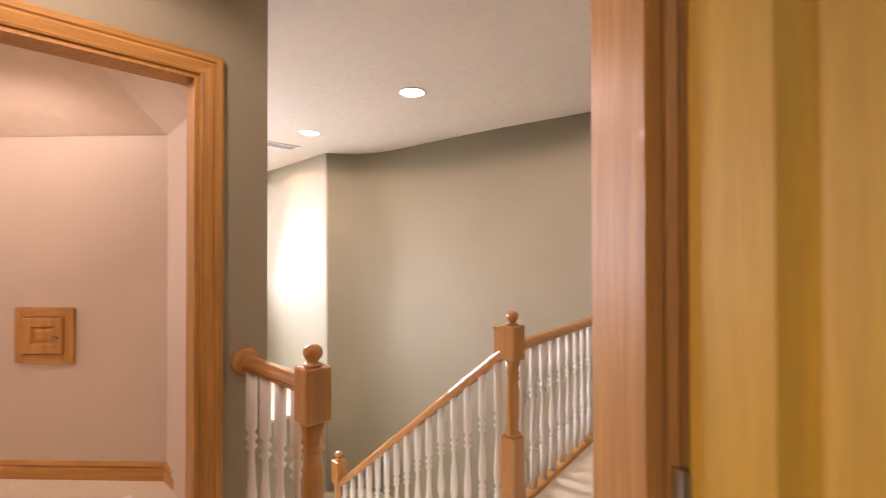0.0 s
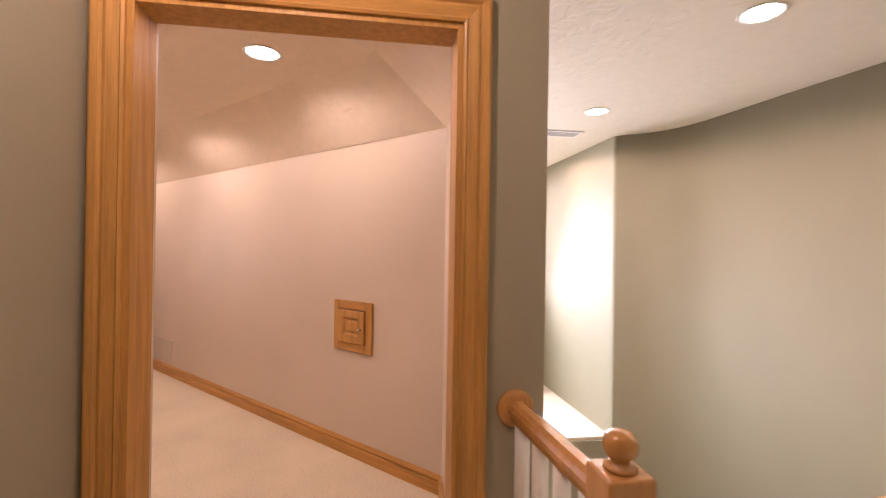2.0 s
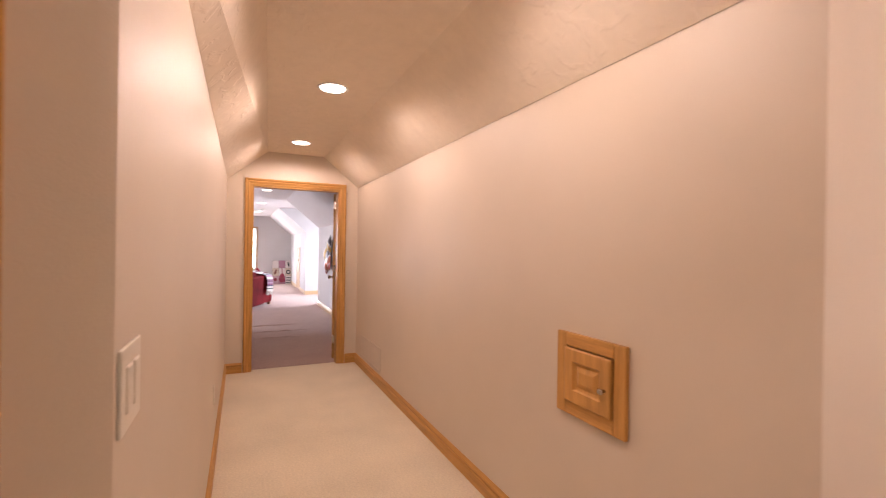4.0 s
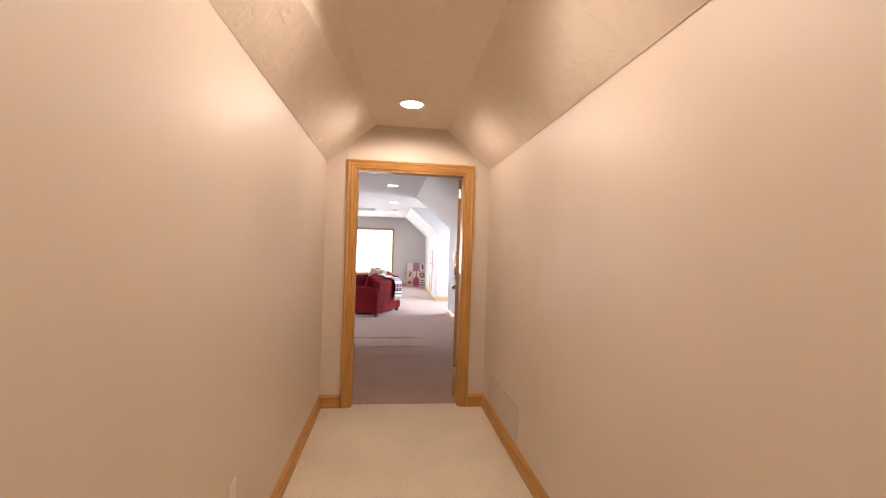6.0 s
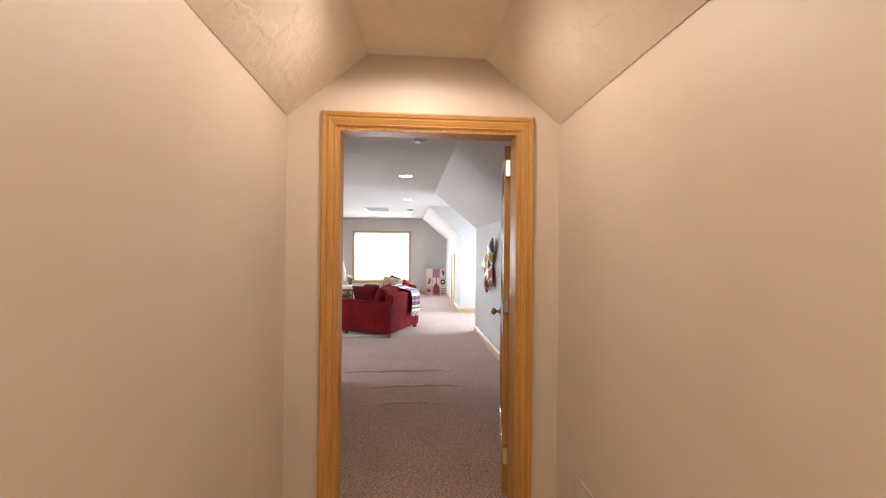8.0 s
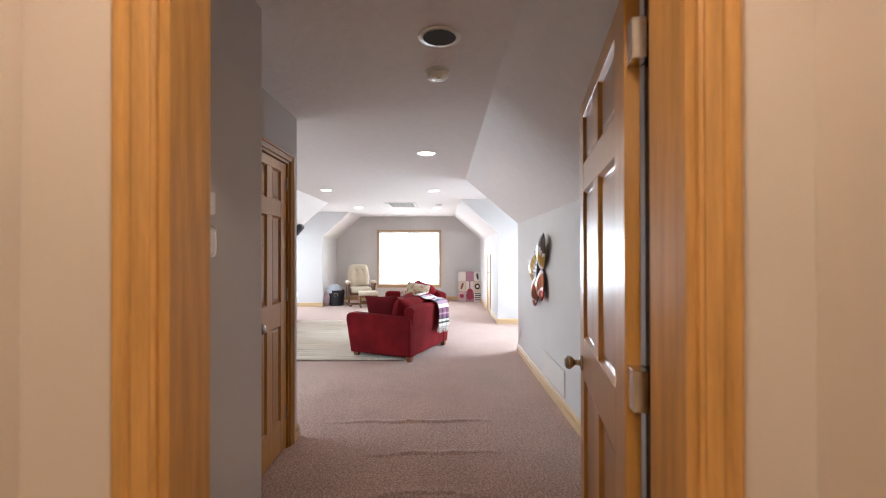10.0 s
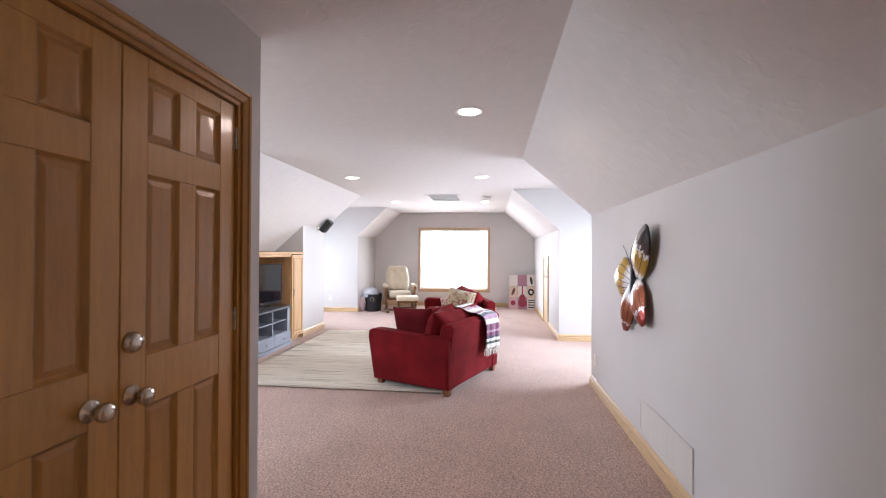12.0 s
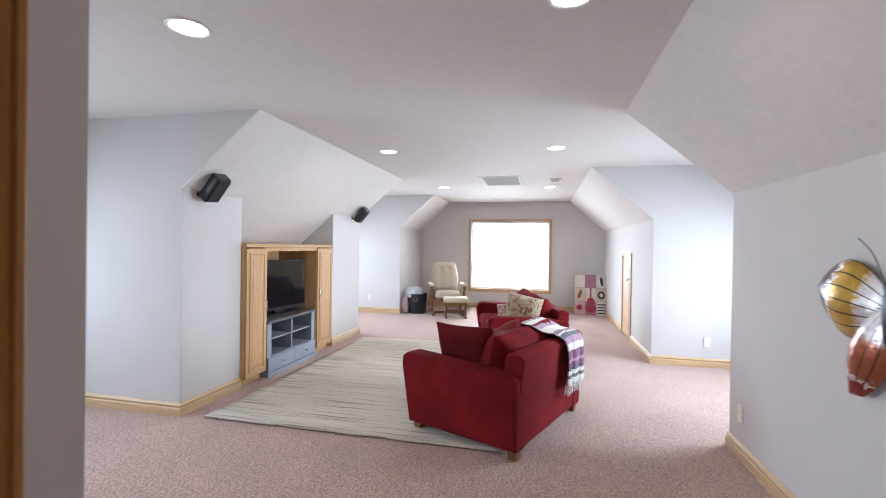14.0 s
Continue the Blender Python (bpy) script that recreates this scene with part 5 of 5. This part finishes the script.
def glider(m):
    """Rocking armchair. Local x across, -y forward, z up."""
    g = root("glider_chair", m, "brown wooden glider chair with tufted cream cushions", "armchair")
    part("seat_cushion", soft_box(-0.26, -0.27, 0.34, 0.26, 0.22, 0.48, 0.05), CREAM, g, "", True)
    # one arched pad: wider shoulders, rounded top, three vertical swells pulled in by buttons
    bm = bmesh.new()
    nu, nv = 18, 22
    lean = Matrix.Translation((0, 0.23, 0.47)) @ Matrix.Rotation(radians(-14), 4, "X")
    skins = []
    for face in (-1, 1):
        skin = []
        for j in range(nv + 1):
            v = j / nv
            half = 0.245 + 0.045 * math.sin(math.pi * min(1.0, v * 1.15))
            if v > 0.84:
                half *= math.sqrt(max(0.0, 1 - ((v - 0.84) / 0.16) ** 2.4)) * 0.36 + 0.64
            row = []
            for i in range(nu + 1):
                u = 2 * i / nu - 1
                edge = (max(0.0, 1 - u ** 4) * max(0.0, 1 - (2 * v - 1) ** 6)) ** 0.5
                swell = 0.060 + 0.014 * math.cos(3 * math.pi * u) * (v < 0.75) - 0.034 * math.exp(-((abs(u) - 0.33) ** 2 + (v - 0.72) ** 2 * 2.5) / 0.012)
                row.append(bm.verts.new(lean @ Vector((half * u, face * (0.012 + (swell if face < 0 else 0.03) * edge), 0.60 * v))))
            skin.append(row)
        skins.append(skin)
        for j in range(nv):
            for i in range(nu):
                q = (skin[j][i], skin[j][i + 1], skin[j + 1][i + 1], skin[j + 1][i])
                bm.faces.new(q if face < 0 else q[::-1])
    front, rear = skins
    rim = [(0, i) for i in range(nu)] + [(j, nu) for j in range(nv)] + [(nv, i) for i in range(nu, 0, -1)] + [(j, 0) for j in range(nv, 0, -1)]
    for (j0, i0), (j1, i1) in zip(rim, rim[1:] + rim[:1]):
        bm.faces.new((front[j1][i1], front[j0][i0], rear[j0][i0], rear[j1][i1]))
    part("back_cushion", bm, CREAM, g, "button-tufted cream back cushion", True)
    for s in (-1, 1):
        part("arm_pad", soft_box(s * 0.335 - 0.05, -0.26, 0.575, s * 0.335 + 0.05, 0.14, 0.645, 0.03), CREAM, g, "padded cream arm", True)
        part("arm_rest", box(s * 0.335 - 0.04, -0.31, 0.55, s * 0.335 + 0.04, 0.20, 0.578, 0.01, 2), BROWN, g)
        part("side_panel", box(s * 0.335 - 0.022, -0.24, 0.20, s * 0.335 + 0.022, 0.16, 0.55, 0.008, 2), BROWN, g)
        part("front_scroll", lathe([(0.042, -0.02), (0.048, 0.0), (0.042, 0.02)], Matrix.Translation((s * 0.335, -0.31, 0.555)) @ Matrix.Rotation(radians(90), 4, "Y"), 18), BROWN, g, "", True)
        part("runner", box(s * 0.30 - 0.03, -0.36, 0.0, s * 0.30 + 0.03, 0.36, 0.055, 0.012, 2), BROWN, g)
        part("post", box(s * 0.30 - 0.022, -0.05, 0.055, s * 0.30 + 0.022, 0.03, 0.22), BROWN, g)
    part("seat_rail", box(-0.30, -0.25, 0.28, 0.30, -0.22, 0.34), BROWN, g)
    part("stretcher", box(-0.27, -0.03, 0.015, 0.27, 0.03, 0.05), BROWN, g)
    part("seat_deck", box(-0.29, -0.24, 0.31, 0.29, 0.22, 0.342), BROWN, g)
    part("back_frame", box(-0.25, 0.325, 0.32, 0.25, 0.35, 0.66, 0.01, 1), BROWN, g)
    return g


glider(pose(-16.95, 0.12, 0, 0, 0, 110))
ot = root("ottoman", pose(-16.52, 0.40, 0, 0, 0, 104), "small glider ottoman with a cream pad on brown wood", "ottoman")
part("cushion", soft_box(-0.24, -0.19, 0.30, 0.24, 0.19, 0.40, 0.035), CREAM, ot, "", True)
part("frame", box(-0.23, -0.18, 0.255, 0.23, 0.18, 0.30, 0.006, 1), BROWN, ot)
for x in (-0.19, 0.19):
    part("side_panel", box(x - 0.018, -0.12, 0.05, x + 0.018, 0.12, 0.255, 0.006, 1), BROWN, ot)
    part("runner", box(x - 0.025, -0.20, 0.0, x + 0.025, 0.20, 0.05, 0.012, 2), BROWN, ot)
part("stretcher", box(-0.17, -0.02, 0.09, 0.17, 0.02, 0.15), BROWN, ot)

BASKET = material("black_woven_fabric", (0.02, 0.02, 0.024), 0.85, 0, 0.2, 20, 0.5, 120)
BAG = material("pale_plastic_bag", (0.60, 0.66, 0.75), 0.3, 0, 0.08, 6, 0.3, 20)
PINKBAG = material("pink_grey_cloth", (0.60, 0.48, 0.52), 0.8, 0, 0.12, 6, 0.3, 30)
bk = root("storage_basket", pose(-16.85, -0.48, 0, 0, 0, 8), "black fabric storage basket with a ring handle", "basket")
bm = bmesh.new()
add_lathe(bm, [(0.17, 0.0), (0.18, 0.02), (0.205, 0.38), (0.21, 0.40), (0.20, 0.405), (0.19, 0.38), (0.165, 0.05)], None, 28)
part("tub", bm, BASKET, bk, "", True)
bm = bmesh.new()
rows = []
for i in range(24):
    a = 2 * math.pi * i / 24
    c = Vector((0.206, 0.045 * math.cos(a), 0.29 + 0.045 * math.sin(a)))
    rows.append([bm.verts.new(c + Vector((0.006 * math.sin(b), 0.006 * math.cos(b) * math.cos(a), 0.006 * math.cos(b) * math.sin(a)))) for b in (2 * math.pi * k / 6 for k in range(6))])
for a, b in zip(rows, rows[1:] + rows[:1]):
    for k in range(6):
        bm.faces.new((a[k], a[(k + 1) % 6], b[(k + 1) % 6], b[k]))
part("ring_handle", bm, NICKEL, bk, "pale metal ring")


def lump(name, m, rx, ry, rz, mat, label, category, seed):
    bm = bmesh.new()
    bmesh.ops.create_icosphere(bm, subdivisions=3, radius=1.0)
    for v in bm.verts:
        k = 1 + 0.28 * noise.noise(v.co * 1.6 + Vector((seed, 0, 0))) + 0.10 * noise.noise(v.co * 5 + Vector((0, seed, 0)))
        v.co = m @ Vector((v.co.x * rx * k, v.co.y * ry * k, max(-0.95, v.co.z * k) * rz))
    return tagged(part(name, bm, mat, None, "", True), label, category)


lump("plastic_bag", pose(-16.84, -0.54, 0.42), 0.18, 0.20, 0.13, BAG, "crumpled pale blue plastic bag in the basket", "bag", 3)
lump("cloth_bag", pose(-16.76, -0.72, 0.17), 0.10, 0.09, 0.18, PINKBAG, "slumped pale pink cloth bag beside the basket", "bag", 8)

# leaning collage canvas: a grid of flat coloured squares with simple shapes
cv = root("canvas_picture", Matrix.Translation((-17.62, 2.73, 0.0)) @ Matrix.Rotation(radians(-14), 4, "Y") @ Matrix.Rotation(radians(90), 4, "Z"), "mauve and crimson collage canvas with guitar leaning by the wall", "picture")
PW, PH = 0.66, 0.86


def tone(name, c):
    return material(name, c, 0.7, 0, 0.08, 8)


T_CREAM, T_MAUVE, T_PINK, T_RED, T_BROWN, T_BLACK = tone("canvas_cream", (0.66, 0.60, 0.56)), tone("canvas_mauve", (0.36, 0.17, 0.23)), tone("canvas_rose", (0.55, 0.36, 0.38)), tone("canvas_crimson", (0.30, 0.03, 0.06)), tone("canvas_brown", (0.20, 0.07, 0.05)), tone("canvas_black", (0.03, 0.03, 0.03))
T_BEIGE = tone("canvas_beige", (0.58, 0.47, 0.36))
part("stretcher", box(0, 0.0, 0, PW, 0.035, PH), T_BLACK, cv, "black canvas edge")
cols = [0.0, 0.22, 0.44, 0.66]
rws = [0.0, 0.29, 0.58, 0.86]
for r, row in enumerate(((T_PINK, T_MAUVE, T_CREAM), (T_BEIGE, T_CREAM, T_BEIGE), (T_CREAM, T_MAUVE, T_CREAM))):
    for c, t in enumerate(row):
        part("square", box(cols[c] + 0.002, -0.003, rws[r] + 0.002, cols[c + 1] - 0.002, 0.0, rws[r + 1] - 0.002), t, cv)


def disc(x, z, rx, rz, mat, name, y=-0.006, turn=0):
    bm = bmesh.new()
    bmesh.ops.create_circle(bm, cap_ends=True, segments=28, radius=1.0)
    r = bmesh.ops.extrude_face_region(bm, geom=bm.faces[:])
    for v in r["geom"]:
        if hasattr(v, "co"):
            v.co.z += 0.003
    for v in bm.verts:
        a = Vector((v.co.x * rx, 0, v.co.y * rz))
        a.rotate(Euler((0, radians(turn), 0)))
        v.co = Vector((x + a.x, y + v.co.z, z + a.z))
    return part(name, bm, mat, cv)


disc(0.33, 0.16, 0.105, 0.105, T_RED, "guitar_body")
disc(0.33, 0.29, 0.080, 0.085, T_RED, "guitar_waist", -0.0065)
disc(0.33, 0.20, 0.030, 0.030, T_BROWN, "sound_hole", -0.0105)
part("guitar_neck", box(0.315, -0.0075, 0.33, 0.345, -0.003, 0.58), T_RED, cv)
disc(0.54, 0.43, 0.075, 0.085, T_BLACK, "record")
disc(0.54, 0.43, 0.035, 0.040, T_CREAM, "record_label", -0.0095)
disc(0.11, 0.44, 0.035, 0.10, T_BROWN, "feather_shape", -0.006, 20)
disc(0.55, 0.72, 0.030, 0.10, T_BLACK, "leaf_shape", -0.006, -8)
disc(0.10, 0.16, 0.06, 0.06, T_RED, "shell_shape")
for k in range(4):
    part("key_bar", box(0.46, -0.006, 0.04 + k * 0.06, 0.63, -0.003, 0.065 + k * 0.06), T_BLACK, cv)


# ---- metal butterfly on the wall ----
def wing_material(name, stops, vein=0.55):
    m = material(name, (0.5, 0.5, 0.5), 0.30, 0.5, 0.05, 10, 0.6, 24)
    nt = m.node_tree
    b = nt.nodes["Principled BSDF"]
    co = nt.nodes.new("ShaderNodeTexCoord")
    sep = nt.nodes.new("ShaderNodeSeparateXYZ")
    nt.links.new(co.outputs["UV"], sep.inputs[0])
    r = nt.nodes.new("ShaderNodeValToRGB")
    els = r.color_ramp.elements
    els[0].position, els[0].color = stops[0][0], (*stops[0][1], 1)
    els[1].position, els[1].color = stops[1][0], (*stops[1][1], 1)
    for p, c in stops[2:]:
        e = els.new(p)
        e.color = (*c, 1)
    nz = nt.nodes.new("ShaderNodeTexNoise")
    nz.inputs["Scale"].default_value = 14
    nt.links.new(co.outputs["UV"], nz.inputs["Vector"])
    ad = nt.nodes.new("ShaderNodeMath")
    ad.operation = "MULTIPLY_ADD"
    ad.inputs[1].default_value = 0.26
    nt.links.new(nz.outputs["Fac"], ad.inputs[0])
    sb = nt.nodes.new("ShaderNodeMath")
    sb.operation = "SUBTRACT"
    sb.inputs[1].default_value = 0.13
    nt.links.new(sep.outputs[0], sb.inputs[0])
    nt.links.new(sb.outputs[0], ad.inputs[2])
    nt.links.new(ad.outputs[0], r.inputs[0])
    wv = nt.nodes.new("ShaderNodeMath")
    wv.operation = "PINGPONG"
    wv.inputs[1].default_value = 0.083
    nt.links.new(sep.outputs[1], wv.inputs[0])
    th = nt.nodes.new("ShaderNodeMath")
    th.operation = "LESS_THAN"
    th.inputs[1].default_value = 0.009
    nt.links.new(wv.outputs[0], th.inputs[0])
    mx = nt.nodes.new("ShaderNodeMix")
    mx.data_type = "RGBA"
    nt.links.new(th.outputs[0], mx.inputs["Factor"])
    nt.links.new(r.outputs[0], mx.inputs["A"])
    mx.inputs["B"].default_value = (0.02, 0.02, 0.02, 1)
    nt.links.new(mx.outputs["Result"], b.inputs["Base Color"])
    return m


BRN = (0.09, 0.055, 0.05)
MARK_GLARE, YEL, BLK, ORG, RST = (0.85, 0.85, 0.88), (0.52, 0.33, 0.05), (0.03, 0.025, 0.025), (0.40, 0.13, 0.065), (0.32, 0.05, 0.035)
# Wide silver bands near the body paint the window's glare; thin ones are marks.
WING_UP = wing_material("yellow_wing_metal", [(0.0, BLK), (0.07, BLK), (0.10, MARK_GLARE), (0.26, MARK_GLARE), (0.34, YEL), (0.63, YEL), (0.66, MARK_GLARE), (0.70, MARK_GLARE), (0.72, BRN), (0.95, BLK)])
WING_LOW = wing_material("orange_wing_metal", [(0.0, BLK), (0.06, MARK_GLARE), (0.30, MARK_GLARE), (0.40, ORG), (0.74, ORG), (0.765, MARK_GLARE), (0.79, MARK_GLARE), (0.81, RST), (0.95, RST)])
BODY = material("dark_ribbed_metal", (0.10, 0.10, 0.11), 0.3, 0.9, 0.2, 30)
bf = root("butterfly_wall_art", Matrix.Translation((-10.055, RY, 1.17)) @ FACE_S, "painted metal butterfly wall sculpture, yellow and orange wings", "wall art")


def wing(ax, az, tip, wide, angle, mat, lift, curl, label):
    """Bowed leaf-shaped wing from the body at (ax, az), long axis at angle degrees from up."""
    bm = bmesh.new()
    uvl = bm.loops.layers.uv.new("UVMap")
    n, k = 20, 12
    grid = []
    for i in range(n + 1):
        u = i / n
        half = wide * max(0.0, math.sin(math.pi * (0.03 + 0.97 * u) ** 1.15)) ** 0.55 if u < 1 else 0.0
        row = []
        for j in range(k + 1):
            v = j / k
            q = 2 * v - 1
            a, b = tip * u, half * q + 0.006 * math.sin(9 * u + 4 * v) * u
            rot = radians(angle)
            x, z = ax + a * math.sin(rot) + b * math.cos(rot), az + a * math.cos(rot) - b * math.sin(rot)
            y = 0.02 + lift * u + curl * (1 - q * q) * math.sin(math.pi * u) - 0.015 * abs(q) * u
            row.append(bm.verts.new((x, y, z)))
        grid.append(row)
    for i in range(n):
        for j in range(k):
            f = bm.faces.new((grid[i][j], grid[i + 1][j], grid[i + 1][j + 1], grid[i][j + 1]))
            for loop, (a, b) in zip(f.loops, ((i, j), (i + 1, j), (i + 1, j + 1), (i, j + 1))):
                loop[uvl].uv = (a / n, b / k)
    bmesh.ops.remove_doubles(bm, verts=bm.verts, dist=1e-5)
    o = part("wing", bm, mat, bf, label, True)
    so = o.modifiers.new("thick", "SOLIDIFY")
    so.thickness = 0.004
    return o


wing(0.01, -0.01, 0.43, 0.165, 80, WING_UP, 0.03, 0.055, "yellow upper wing with white marks and painted window glare")
wing(-0.01, 0.05, 0.52, 0.145, -48, WING_UP, 0.06, 0.055, "yellow upper wing with white marks and painted window glare")
wing(0.01, 0.04, 0.44, 0.105, 157, WING_LOW, 0.03, 0.055, "orange lower wing with white marks and painted window glare")
wing(-0.01, 0.04, 0.40, 0.135, -137, WING_LOW, 0.05, 0.055, "orange lower wing with white marks and painted window glare")
part("body", lathe([(0.006, -0.13), (0.014, -0.10), (0.017, -0.04), (0.019, 0.02), (0.016, 0.06), (0.013, 0.08), (0.017, 0.095), (0.012, 0.115), (0.004, 0.12)], Matrix.Translation((0, 0.045, 0)), 16), BODY, bf, "ribbed dark body", True)
part("mount", box(-0.02, 0, -0.03, 0.02, 0.035, 0.05), BODY, bf)
for sgn in (-1, 1):
    cu = bpy.data.curves.new("antenna", "CURVE")
    cu.dimensions, cu.bevel_depth, cu.bevel_resolution = "3D", 0.0025, 2
    sp = cu.splines.new("BEZIER")
    sp.bezier_points.add(2)
    for bp, co in zip(sp.bezier_points, ((sgn * 0.008, 0.05, 0.11), (sgn * 0.05, 0.07, 0.23), (sgn * 0.115, 0.075, 0.285))):
        bp.co = co
        bp.handle_left_type = bp.handle_right_type = "AUTO"
    a = new("antenna", cu)
    a.data.materials.append(BODY)
    a.parent = bf
